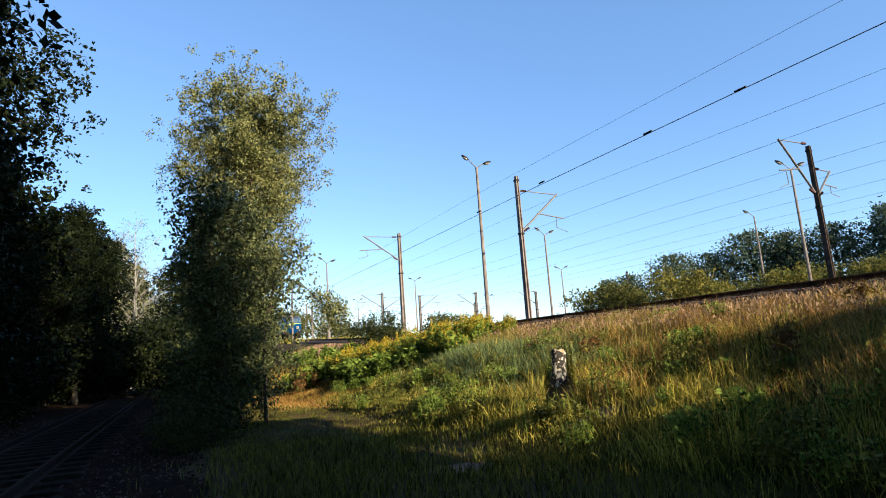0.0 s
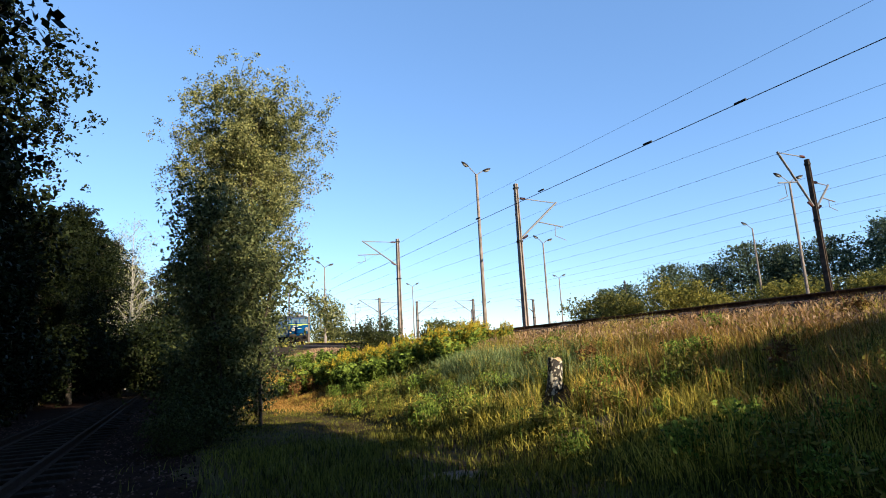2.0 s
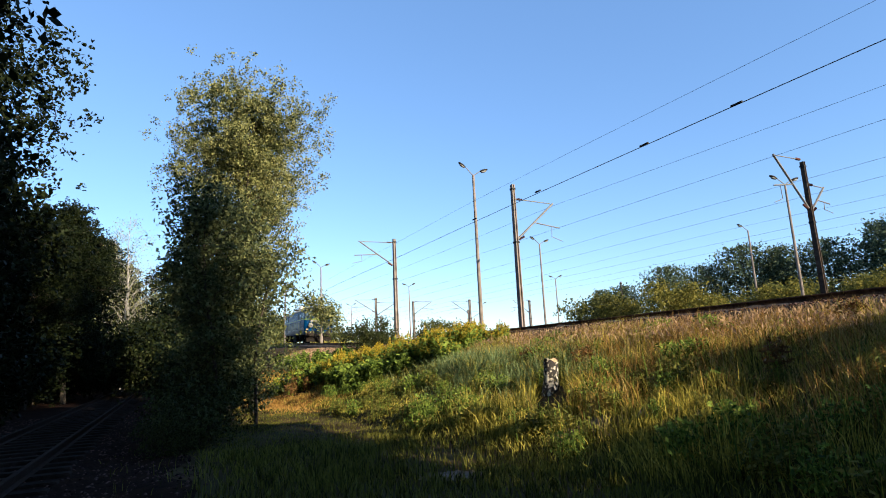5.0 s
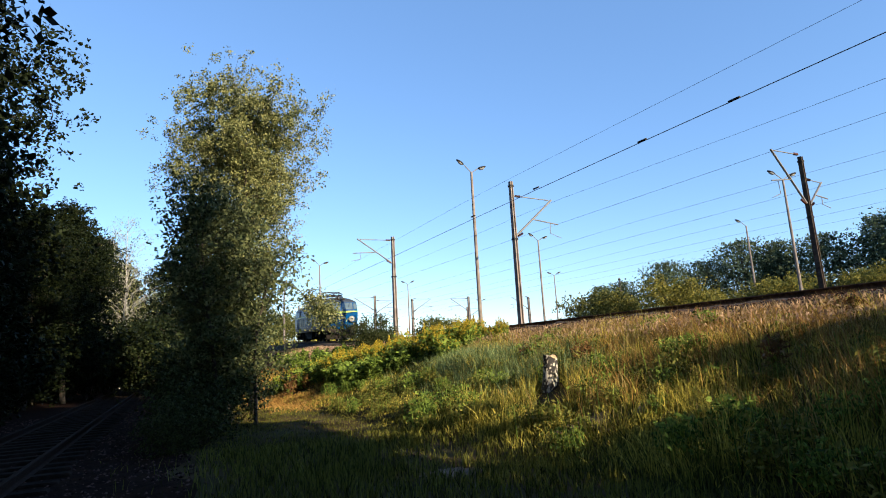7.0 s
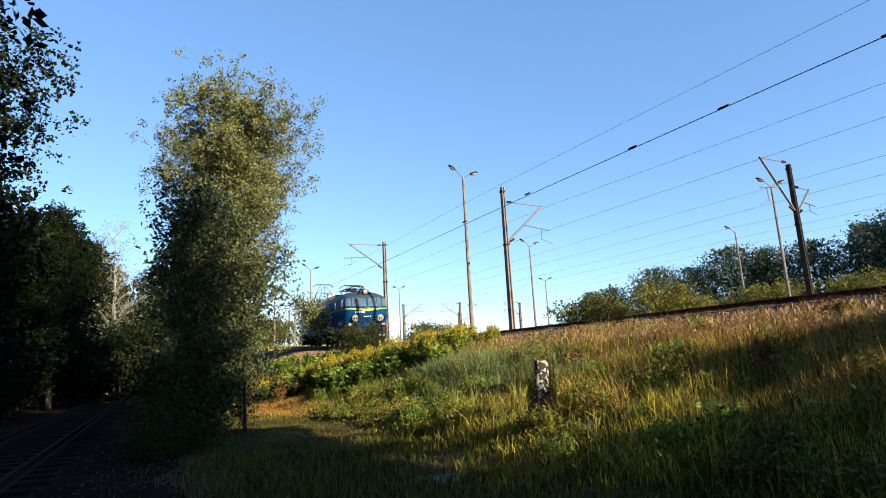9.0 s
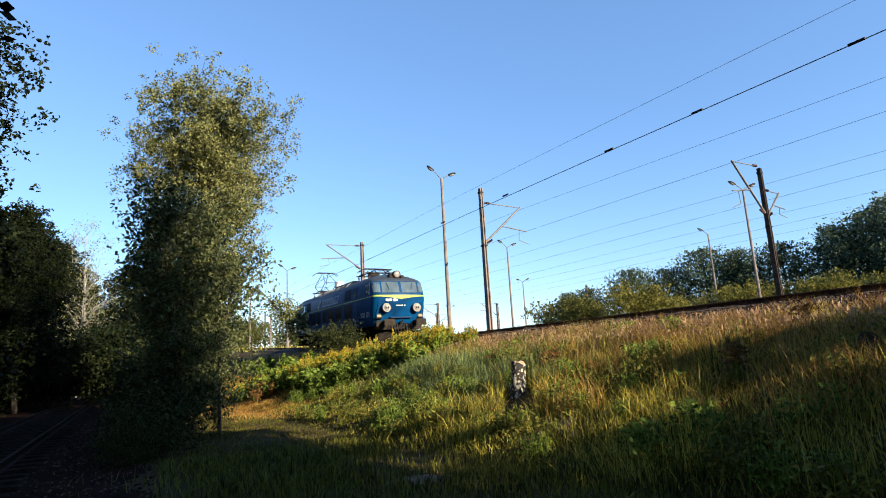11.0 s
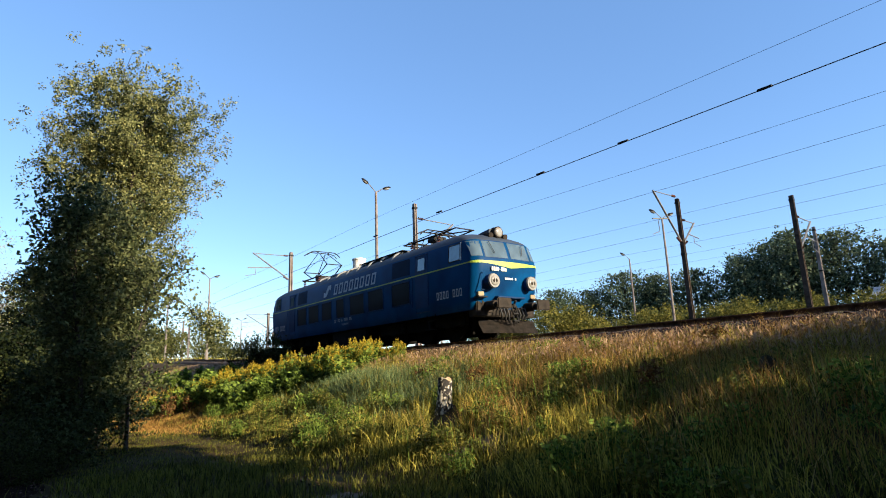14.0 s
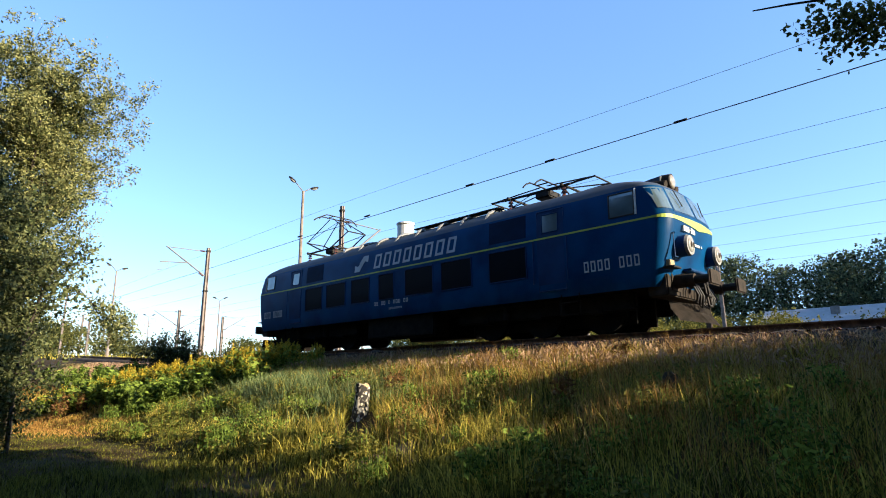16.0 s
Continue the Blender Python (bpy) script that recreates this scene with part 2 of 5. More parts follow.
def ground_world(x, y):
    a, p = UX * x + UY * y, -UY * x + UX * y
    return ground_z(a, p)


def stretched(lo, hi, step, reach, growth=1.22):
    mid = list(np.arange(lo, hi + 1e-6, step))
    d = step
    up, v = [], mid[-1]
    while v < reach:
        d *= growth
        v += d
        up.append(v)
    d, v, down = step, mid[0], []
    while v > -reach:
        d *= growth
        v -= d
        down.append(v)
    return np.array(down[::-1] + mid + up)


ga, gp = stretched(-45, 6, 0.3, 2600), stretched(-6, 14, 0.25, 2600)
A, P = np.meshgrid(ga, gp, indexing="ij")
Z = ground_z(A, P)
gv = np.stack([UX * A - UY * P, UY * A + UX * P, Z], -1).reshape(-1, 3)
na, npp = len(ga), len(gp)
i0 = (np.arange(na - 1)[:, None] * npp + np.arange(npp - 1)[None]).ravel()
ground = mesh_object("ground", gv, np.stack([i0, i0 + npp, i0 + npp + 1, i0 + 1], -1), SOIL, smooth=True)
tagged(ground, "grassy soil with a railway bank rising across it", "ground", kind="structure")


# ---- blades and leaves ----
rng = np.random.default_rng(7)


def blades(name, a, p, height, width, mat, label, lean=0.35, base=None, segments=2):
    """Many bent, tapered blades rooted on the ground at plan places a, p."""
    n = len(a)
    z = ground_z(a, p) if base is None else base
    x, y = UX * a - UY * p, UY * a + UX * p
    along = np.clip((12.1 - y) / 1.5, 0, 1)
    keep = np.hypot(x - 2.2 + 0.25 * along, y - 12.1 + 1.5 * along) > 0.3
    for bx, by, br in BARE:
        keep &= np.hypot((x - bx) * 0.7, y - by) > br * rng.uniform(0.6, 1.15, n)
    a, p, z, x, y = a[keep], p[keep], z[keep], x[keep], y[keep]
    height = height[keep] if np.ndim(height) else height
    n = len(a)
    # the grass is kept short on the path and up to the foot of the flowering hedge
    tall_side = smoothstep((p - 6.7 - 0.12 * (a + 18)) / 0.9)
    h = height * rng.uniform(0.55, 1.25, n) * (1 - 0.68 * (1 - tall_side) * smoothstep((-10.0 - a) / 3.5))
    t = rng.uniform(0, 2 * np.pi, n)
    l = np.abs(rng.normal(0, lean, n)) * h
    dx, dy = np.cos(t), np.sin(t)
    s = rng.uniform(0, 2 * np.pi, n)
    wx, wy = np.cos(s) * width / 2, np.sin(s) * width / 2
    root = np.stack([x, y, z - 0.02], -1)
    mid = root + np.stack([dx * l * 0.3, dy * l * 0.3, h * 0.55], -1)
    tip = root + np.stack([dx * l, dy * l, h], -1)
    w = np.stack([wx, wy, np.zeros(n)], -1)
    v = np.stack([root - w, root + w, mid + w * 0.7, mid - w * 0.7, tip], 1).reshape(-1, 3)
    o = np.arange(n)[:, None] * 5
    f = np.concatenate([o + np.array([[0, 1, 2]]), o + np.array([[0, 2, 3]]), o + np.array([[3, 2, 4]])])
    return tagged(mesh_object(name, v, f, mat), label, "grass", kind="stuff")


def leaf_cloud(points, size, flat=0.0, stretch=1.6):
    """A small folded diamond for each point."""
    n = len(points)
    d = rng.normal(0, 1, (n, 3))
    d[:, 2] *= 1 - flat
    d /= np.linalg.norm(d, axis=1)[:, None]
    e = np.cross(d, rng.normal(0, 1, (n, 3)))
    e /= np.linalg.norm(e, axis=1)[:, None]
    s = (size * rng.uniform(0.6, 1.3, n))[:, None]
    u, w = d * s * stretch / 2, e * s / 2
    v = np.stack([points - u, points + w - u * 0.1, points + u, points - w - u * 0.1], 1).reshape(-1, 3)
    o = np.arange(n)[:, None] * 4
    return v, np.concatenate([o + np.array([[0, 1, 2, 3]])])


BARE = ((2.25, 9.2, 0.34), (3.15, 8.95, 0.2), (0.05, 8.3, 0.25), (-5.6, 24.0, 0.6))


def scatter(n, a0, a1, p0, p1, density=None):
    a, p = rng.uniform(a0, a1, n), rng.uniform(p0, p1, n)
    if density is not None:
        keep = rng.uniform(0, 1, n) < density(a, p)
        a, p = a[keep], p[keep]
    return a, p


def clumps(n, per, a0, a1, p0, p1, density=None, spread=0.13):
    """Plan places gathered in clumps, and a height factor for each clump."""
    a, p = scatter(n, a0, a1, p0, p1, density)
    h = np.repeat(rng.uniform(0.55, 1.3, len(a)), per)
    a, p = np.repeat(a, per), np.repeat(p, per)
    return a + rng.normal(0, spread, len(a)), p + rng.normal(0, spread, len(a)), h


def patchy(a, p, f=0.6, shift=0.0):
    return 0.5 + 0.5 * np.sin(a * f + shift) * np.cos(p * f * 1.3 + shift * 2 + 0.6 * np.sin(a * f * 0.7))


# ---- trees ----
def limb(points, r0, r1, sides=6):
    n = len(points)
    return tube_line(points, [r0 + (r1 - r0) * i / (n - 1) for i in range(n)], sides)


def grow(height, spread, seed, stems=1, first=0.15, count=26, lift=0.55, droop=0.0, trunk_r=0.16, outline=None):
    """Stems and limbs, with the tips that carry leaves. outline(h) gives the crown's reach at a share h of the height."""
    r = random.Random(seed)
    wood, tips = [], []
    for k in range(stems):
        ang = r.uniform(0, 6.28)
        off = 0 if stems == 1 else r.uniform(0.2, 0.8)
        bx, by = off * math.cos(ang), off * math.sin(ang)
        hh = height * (1 if k == 0 else r.uniform(0.7, 0.98))
        lx, ly = r.uniform(-0.06, 0.06) * hh + bx * 1.2, r.uniform(-0.06, 0.06) * hh + by * 1.2
        path = [Vector((bx + lx * t + 0.12 * math.sin(5 * t + k), by + ly * t + 0.12 * math.cos(4 * t + k), hh * t - 0.05)) for t in (0, 0.15, 0.3, 0.45, 0.6, 0.75, 0.88, 1)]
        rr = trunk_r * (1 if stems == 1 else 0.7)
        wood.append(limb(path, rr, rr * 0.12, 7))
        tips.append((path[-1], 0.5))
        for i in range(count // stems):
            t = first + (0.97 - first) * (i + r.random()) / (count / stems)
            s = t * 7
            j = min(6, int(s))
            root = path[j].lerp(path[j + 1], s - j) if j < 7 else path[-1]
            reach = spread * (outline(t) if outline else math.sin(math.pi * min(1, 0.15 + 0.85 * t)) ** 0.6) * r.uniform(0.75, 1.1)
            az = i * 2.4 + r.uniform(-0.6, 0.6) + k
            d = Vector((math.cos(az), math.sin(az), 0))
            up = lift * reach * r.uniform(0.6, 1.2)
            end = root + d * reach + Vector((0, 0, up - droop * reach))
            m = root.lerp(end, 0.5) + Vector((r.uniform(-.15, .15), r.uniform(-.15, .15), 0.12 * reach))
            lr = rr * (1 - t * 0.75) * 0.35
            wood.append(limb([root, m, end], lr, 0.008, 5))
            for q in range(4):
                f = 0.35 + 0.65 * q / 3
                c = (root.lerp(m, f * 2) if f < 0.5 else m.lerp(end, f * 2 - 1))
                tips.append((c, 0.32 * reach + 0.25))
                side = c + Vector((r.uniform(-1, 1), r.uniform(-1, 1), r.uniform(-0.5, 0.9))).normalized() * (0.3 * reach + 0.2)
                wood.append(limb([c, side], lr * 0.4, 0.005, 4))
                tips.append((side, 0.2 * reach + 0.2))
    return wood, tips


def tree(name, height, spread, seed, leaves, leaf_size, mat, bark, label, category="tree", **kw):
    ob = empty(name, Matrix(), label, category)
    wood, tips = grow(height, spread, seed, **kw)
    v, f = joined(wood)
    mesh_object("trunk", v, f, bark, ob, smooth=True)
    c = np.array([t[0] for t in tips])
    rad = np.array([t[1] for t in tips])
    g = np.random.default_rng(seed)
    pick = g.choice(len(c), leaves, p=rad ** 1.5 / (rad ** 1.5).sum())
    # leaves hang in small tufts
    tuft = g.normal(0, 0.5, (len(c) * 10, 3))
    pts = c[pick] + tuft[pick * 10 + g.integers(0, 10, leaves)] * rad[pick][:, None] + g.normal(0, 0.13, (leaves, 3)) * rad[pick][:, None]
    pts[:, 2] = np.maximum(pts[:, 2], 0.08)
    v, f = leaf_cloud(pts, leaf_size)
    tagged(mesh_object("crown", v, f, mat, ob), kind="stuff")
    return ob


def put(ob, x, y, turn=0.0, z=None, size=1.0):
    ob.matrix_world = Matrix.LocRotScale((x, y, (float(ground_world(x, y)) if z is None else z) - 0.03), Euler((0, 0, radians(turn))), (size, size, size))
    return ob


def again(ob, x, y, turn=0.0, z=None, size=1.0, label=""):
    c = copy_thing(ob, Matrix())
    put(c, x, y, turn, z, size)
    return tagged(c, label)


# ---- tracks ----
def rail_bm(length, head_mat=None):
    """A flat-bottomed rail along x, its head's top at z = 0."""
    bm = bmesh.new()
    prof = [(-0.07, -0.16), (0.07, -0.16), (0.07, -0.148), (0.012, -0.13), (0.012, -0.045), (0.036, -0.035), (0.036, -0.005), (0.03, 0), (-0.03, 0), (-0.036, -0.005), (-0.036, -0.035), (-0.012, -0.045), (-0.012, -0.13), (-0.07, -0.148)]
    rings = []
    for x in (-length / 2, length / 2):
        rings.append([bm.verts.new((x, y, z)) for y, z in prof])
    n = len(prof)
    for i in range(n):
        bm.faces.new((rings[0][i], rings[0][(i + 1) % n], rings[1][(i + 1) % n], rings[1][i]))
    bm.faces.new(rings[0])
    bm.faces.new(rings[1])
    return bm


def railway(name, p, top, a0, a1, sleepers, label, rail_mat, sleeper_mat, gauge=1.5, sleeper_step=0.62, m=None):
    m = m or Matrix.Translation(plan((a0 + a1) / 2, p, top)) @ pose(0, 0, 0, 0, 0, TRACK_TURN)
    ob = empty(name, m, label, "railway track")
    for s in (-1, 1):
        r = part("rail", rail_bm(a1 - a0), rail_mat, ob)
        r.location = (0, s * gauge / 2, 0)
    lo, hi = sleepers
    bm = bmesh.new()
    box(bm, -0.13, 0.13, -1.3, 1.3, -0.3, -0.165, 0.015)
    first = None
    rr = random.Random(int(p * 10))
    x = lo
    while x < hi:
        if first is None:
            s = first = part("sleeper", bm, sleeper_mat, ob)
        else:
            s = new("sleeper", first.data)
            s.parent = ob
        s.location = (x - (a0 + a1) / 2, rr.uniform(-0.05, 0.05), rr.uniform(-0.012, 0.006))
        s.rotation_euler = (0, 0, rr.uniform(-0.02, 0.02))
        x += sleeper_step
    return ob


def ballast_bed(p, top, half, low, a0, a1, label):
    """A long bed of stones with sloping, uneven shoulders."""
    aa = np.concatenate([np.arange(a0, -60, 6.0), np.arange(-60, 20, 0.2), np.arange(20, a1, 6.0)])
    prof = np.array([(-half - 0.75, low), (-half - 0.5, low + (top - low) * 0.4), (-half - 0.22, top - 0.07), (-half, top), (-half * 0.5, top), (0, top - 0.02), (half * 0.5, top), (half, top), (half + 0.4, top - 0.2), (half + 0.75, low)])
    A2 = np.repeat(aa[:, None], len(prof), 1)
    P2 = track_p(A2) + prof[None, :, 0] + rng.normal(0, 0.03, A2.shape)
    Z2 = prof[None, :, 1] + rise(A2) + rng.normal(0, 0.022, A2.shape)
    v = np.stack([UX * A2 - UY * P2, UY * A2 + UX * P2, Z2], -1).reshape(-1, 3)
    m = len(prof)
    i = (np.arange(len(aa) - 1)[:, None] * m + np.arange(m - 1)[None]).ravel()
    return tagged(mesh_object("ballast", v, np.stack([i, i + m, i + m + 1, i + 1], -1), BALLAST), label, "ballast", kind="stuff")


def stones(n, a0, a1, p0, p1, size, label, top=None):
    a, p = scatter(n, a0, a1, p0, p1)
    z = ground_z(a, p) if top is None else np.full(len(a), top)
    c = np.stack([UX * a - UY * p, UY * a + UX * p, z + size * 0.15], -1)
    base = np.array([(1, 0, 0), (-1, 0, 0), (0, 1, 0), (0, -1, 0), (0, 0, 0.7), (0, 0, -0.7)])
    tri = np.array([(0, 2, 4), (2, 1, 4), (1, 3, 4), (3, 0, 4), (2, 0, 5), (1, 2, 5), (3, 1, 5), (0, 3, 5)])
    s = size * rng.uniform(0.35, 1.0, (len(a), 1, 1)) * rng.uniform(0.7, 1.3, (len(a), 6, 3))
    t = rng.uniform(0, 6.28, len(a))
    R = np.zeros((len(a), 3, 3))
    R[:, 0, 0], R[:, 0, 1], R[:, 1, 0], R[:, 1, 1], R[:, 2, 2] = np.cos(t), -np.sin(t), np.sin(t), np.cos(t), 1
    v = c[:, None] + np.einsum("nij,nkj->nki", R, base[None] * s * 0.5)
    f = (np.arange(len(a))[:, None, None] * 6 + tri[None]).reshape(-1, 3)
    return tagged(mesh_object("stones", v.reshape(-1, 3), f, STONE), label, "stones", kind="stuff")


ballast_bed(TRACK_P, RAIL_Z - 0.2, 1.75, 1.6, -900, 500, "dark brown crushed stone bed under the main line")


def main_line():
    """The near track: rails swept along its bend, and sleepers across it."""
    ob = empty("main_track", Matrix(), "main line track with rusty rails and dark sleepers", "railway track")
    prof = [(-0.07, -0.16), (0.07, -0.16), (0.012, -0.13), (0.012, -0.045), (0.036, -0.035), (0.034, 0), (-0.034, 0), (-0.036, -0.035), (-0.012, -0.045), (-0.012, -0.13)]
    aa = np.concatenate([np.arange(-300, -100, 20.0), np.arange(-100, 20, 2.0), np.arange(20, 300, 20.0)])
    m = len(prof)
    for side in (-1, 1):
        v = [plan(a, float(track_p(a)) + side * 0.75 + y, RAIL_Z + float(rise(a)) + z) for a in aa for y, z in prof]
        f = [(i * m + j, i * m + (j + 1) % m, (i + 1) * m + (j + 1) % m, (i + 1) * m + j) for i in range(len(aa) - 1) for j in range(m)]
        mesh_object("rail", v, f, RUST, ob)
    bm = bmesh.new()
    box(bm, -0.13, 0.13, -1.3, 1.3, -0.3, -0.165, 0.015)
    first = None
    for k2 in range(170):
        a = -92 + k2 * 0.62
        if first is None:
            sl = first = part("sleeper", bm, SLEEPER, ob)
        else:
            sl = new("sleeper", first.data)
            sl.parent = ob
        q = plan(a, float(track_p(a)), RAIL_Z + float(rise(a)))
        sl.matrix_local = Matrix.Translation(q) @ pose(0, 0, 0, 0, 0, TRACK_TURN - math.degrees(math.atan(float(track_p(a - 0.5) - track_p(a + 0.5)))))
    return ob


main_line()
for p2 in (20.2, 26.4, 33.2):
    railway("yard_track", p2, RAIL_Z - 0.25, -700, 400, (-60, 0), "rusty yard track sunk in weeds", RUST, SLEEPER)
# the siding runs at a small angle to the main line, on ground darkened for shade
railway("siding_track", -1.95, 0.13, -500, 200, (-60, 6), "abandoned siding with rusty rails and old sleepers, darkened for shade", SHADED_RUST, SHADED_SLEEPER, sleeper_step=0.66, m=Matrix.Translation((-6.65 - 0.4233 * 140, 7.83 + 0.906 * 140, 0.235)) @ pose(0, 0, 0, 0, 0, -64.96))
# sheet over the ground, its colour darkened for the canopy's shade
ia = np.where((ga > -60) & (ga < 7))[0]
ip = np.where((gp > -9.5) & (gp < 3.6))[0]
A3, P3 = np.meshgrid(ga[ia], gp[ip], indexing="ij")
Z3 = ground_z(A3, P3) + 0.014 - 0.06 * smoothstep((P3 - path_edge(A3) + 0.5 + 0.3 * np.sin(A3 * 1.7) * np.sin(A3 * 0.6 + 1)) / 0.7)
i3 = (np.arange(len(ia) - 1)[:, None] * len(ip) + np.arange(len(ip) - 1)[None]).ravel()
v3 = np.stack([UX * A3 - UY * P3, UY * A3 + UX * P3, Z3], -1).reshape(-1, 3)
tagged(mesh_object("siding_bed", v3, np.stack([i3, i3 + len(ip), i3 + len(ip) + 1, i3 + 1], -1), SHADED_BED, smooth=True), "reddish ground round the abandoned siding, darkened to carry its shade", "ground", kind="structure")
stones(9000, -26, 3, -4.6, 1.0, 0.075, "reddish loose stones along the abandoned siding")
stones(6000, -45, 8, TRACK_P - 2.4, TRACK_P - 0.8, 0.07, "dark crushed stones at the edge of the main line", RAIL_Z - 0.26)


# ---- poles, lamps and wires ----
def beam_pole(height, r0, r1, parent, mat=CONCRETE):
    """A tapered concrete pole with a recessed web on two sides."""
    bm = bmesh.new()
    levels = [0.0, 0.33, 0.66, 1.0]
    rings = []
    for t in levels:
        r = r0 + (r1 - r0) * t
        w, d, q = r, r * 0.8, r * 0.42
        pts = [(-w, -d), (w, -d), (w, -d * 0.5), (q, -d * 0.35), (q, d * 0.35), (w, d * 0.5), (w, d), (-w, d), (-w, d * 0.5), (-q, d * 0.35), (-q, -d * 0.35), (-w, -d * 0.5)]
        rings.append([bm.verts.new((x, y, height * t)) for x, y in pts])
    for a, b in zip(rings, rings[1:]):
        for i in range(12):
            bm.faces.new((a[i], a[(i + 1) % 12], b[(i + 1) % 12], b[i]))
    bm.faces.new(rings[-1])
    return part("mast", bm, mat, parent)


def cantilever(parent, side, reach, z_top, z_low, pole_r):
    """Stay, tube and steady arm to one side of the mast, with insulators."""
    bm = bmesh.new()
    tube(bm, (0, side * pole_r, z_top), (0, side * reach * 0.93, z_top - 0.05), 0.03, sides=6)
    part("stay", bm, GALV, parent)
    bm = bmesh.new()
    tube(bm, (0, side * pole_r, z_low), (0, side * reach, z_top - 0.02), 0.055, sides=6)
    part("tube_arm", bm, GALV, parent)
    bm = bmesh.new()
    tube(bm, (0, side * reach * 0.45, z_low + (z_top - z_low) * 0.45), (0, side * (reach + 0.35), z_low + (z_top - z_low) * 0.36), 0.035, sides=6)
    tube(bm, (0, side * (reach - 0.2), z_low + (z_top - z_low) * 0.37), (0, side * (reach - 0.25), z_low + (z_top - z_low) * 0.12), 0.018, sides=6)
    tube(bm, (0, side * (reach - 0.25), z_low + (z_top - z_low) * 0.12), (0, side * (reach + 0.5), z_low + (z_top - z_low) * 0.02), 0.018, sides=6)
    part("steady_arm", bm, GALV, parent)
    for z in (z_top, z_low):
        bm = bmesh.new()
        up = 0 if z == z_top else 0.12
        for i in range(4):
            y = pole_r + 0.12 + i * 0.09
            tube(bm, (0, side * y, z + up * i * 0.4), (0, side * (y + 0.05), z + up * i * 0.4), 0.075, 0.05, sides=8)
        part("insulator", bm, INSULATOR, parent)


def catenary_pole(x, y, height, arms, label, r0=0.24, r1=0.15, lean=0.0, mat=CONCRETE):
    z = float(ground_world(x, y))
    ob = empty("catenary_pole", Matrix.Translation((x, y, z)) @ pose(0, 0, 0, 0, 0, TRACK_TURN) @ pose(0, 0, 0, lean, 0, 0), label, "pole", "poles along the railway")
    beam_pole(height, r0, r1, ob, mat)
    for side, reach, top, low in arms:
        cantilever(ob, side, reach, top, low, r1 + 0.02)
    for t in (0.62, 0.97):
        bm = bmesh.new()
        r = r0 + (r1 - r0) * t + 0.015
        box(bm, -r, r, -r, r, height * t - 0.05, height * t + 0.05)
        part("clamp", bm, DARK_STEEL, ob)
    return ob


def street_lamp(x, y, height, heads, label, turn=0.0, r0=0.11, r1=0.06):
    z = float(ground_world(x, y))
    ob = empty("yard_lamp", Matrix.Translation((x, y, z)) @ pose(0, 0, 0, 0, 0, turn), label, "lamp", "lamps over the rail yard")
    bm = bmesh.new()
    tube(bm, (0, 0, 0), (0, 0, height), r0, r1, 10)
    tube(bm, (0, 0, 0), (0, 0, 1.1), r0 * 1.5, r0 * 1.4, 10)
    part("post", bm, CONCRETE, ob)
    for sx, tilt in heads:
        bm = bmesh.new()
        tube(bm, (0, 0, height - 0.05), (sx * 0.42, 0, height + 0.2 + tilt * 0.25), 0.03, sides=6)
        arm = part("arm", bm, GALV, ob)
        bm = bmesh.new()
        c = Vector((sx * 0.66, 0, height + 0.25 + tilt * 0.38))
        bmesh.ops.create_uvsphere(bm, u_segments=12, v_segments=8, radius=1.0, matrix=Matrix.Translation(c) @ pose(0, 0, 0, 0, -sx * (14 + tilt * 22), 0) @ Matrix.Diagonal((0.28, 0.12, 0.08, 1)))
        part("lamp_head", bm, DARK_STEEL, ob, smooth=True)
        bm = bmesh.new()
        bmesh.ops.create_uvsphere(bm, u_segments=12, v_segments=6, radius=1.0, matrix=Matrix.Translation(c + Vector((0, 0, -0.06))) @ pose(0, 0, 0, 0, -sx * (14 + tilt * 22), 0) @ Matrix.Diagonal((0.2, 0.1, 0.08, 1)))
        part("lens", bm, LAMP_GLASS, ob, smooth=True)
    return ob


catenary_pole(4.2, 29.5, 8.4, [(1, 2.7, 7.6, 5.4)], "reddish concrete catenary pole with one bracket", 0.145, 0.1)
catenary_pole(-3.4, 43.8, 8.4, [(-1, 2.95, 8.1, 6.3)], "reddish concrete catenary pole with a long bracket over the main line", 0.18, 0.125)
catenary_pole(19.1, 28.0, 8.5, [(-1, 2.5, 8.6, 6.0), (1, 1.6, 7.3, 5.9)], "dark catenary pole with brackets to both sides", 0.135, 0.1, mat=SLEEPER)
catenary_pole(25.7, 27.0, 8.5, [(1, 2.4, 7.3, 5.4)], "dark catenary pole with a small bracket", 0.15, 0.11, mat=SLEEPER)
catenary_pole(31.1, 31.3, 7.8, [], "slim bare concrete pole", 0.13, 0.09)
catenary_pole(-9.4, 83.1, 8.3, [(-1, 3.2, 8.0, 6.2), (1, 3.2, 7.6, 5.8)], "far catenary pole with brackets to both sides", 0.24, 0.16)
catenary_pole(-4.3, 91.0, 8.3, [(1, 3.4, 8.3, 6.3)], "far catenary pole with one bracket", 0.24, 0.16)
catenary_pole(4.8, 92.0, 8.3, [(-1, 3.4, 8.0, 6.0)], "far catenary pole with one bracket", 0.24, 0.16)
catenary_pole(-23.8, 87.2, 9.6, [], "slim grey pole beside the main line", 0.14, 0.1)
catenary_pole(15.0, 95.0, 8.0, [(-1, 3.4, 8.0, 6.0)], "far catenary pole with one bracket", 0.24, 0.16)
catenary_pole(20.0, 62.0, 6.6, [], "slim bare yard pole", 0.12, 0.08)
street_lamp(2.35, 32.8, 10.1, [(-1, 1.0), (1, 0.1)], "tall concrete lamp post with two heads", 10, 0.125, 0.075)
street_lamp(9.3, 50.6, 9.1, [(-1, 0.8), (1, 0.1)], "concrete lamp post with two heads", 10)
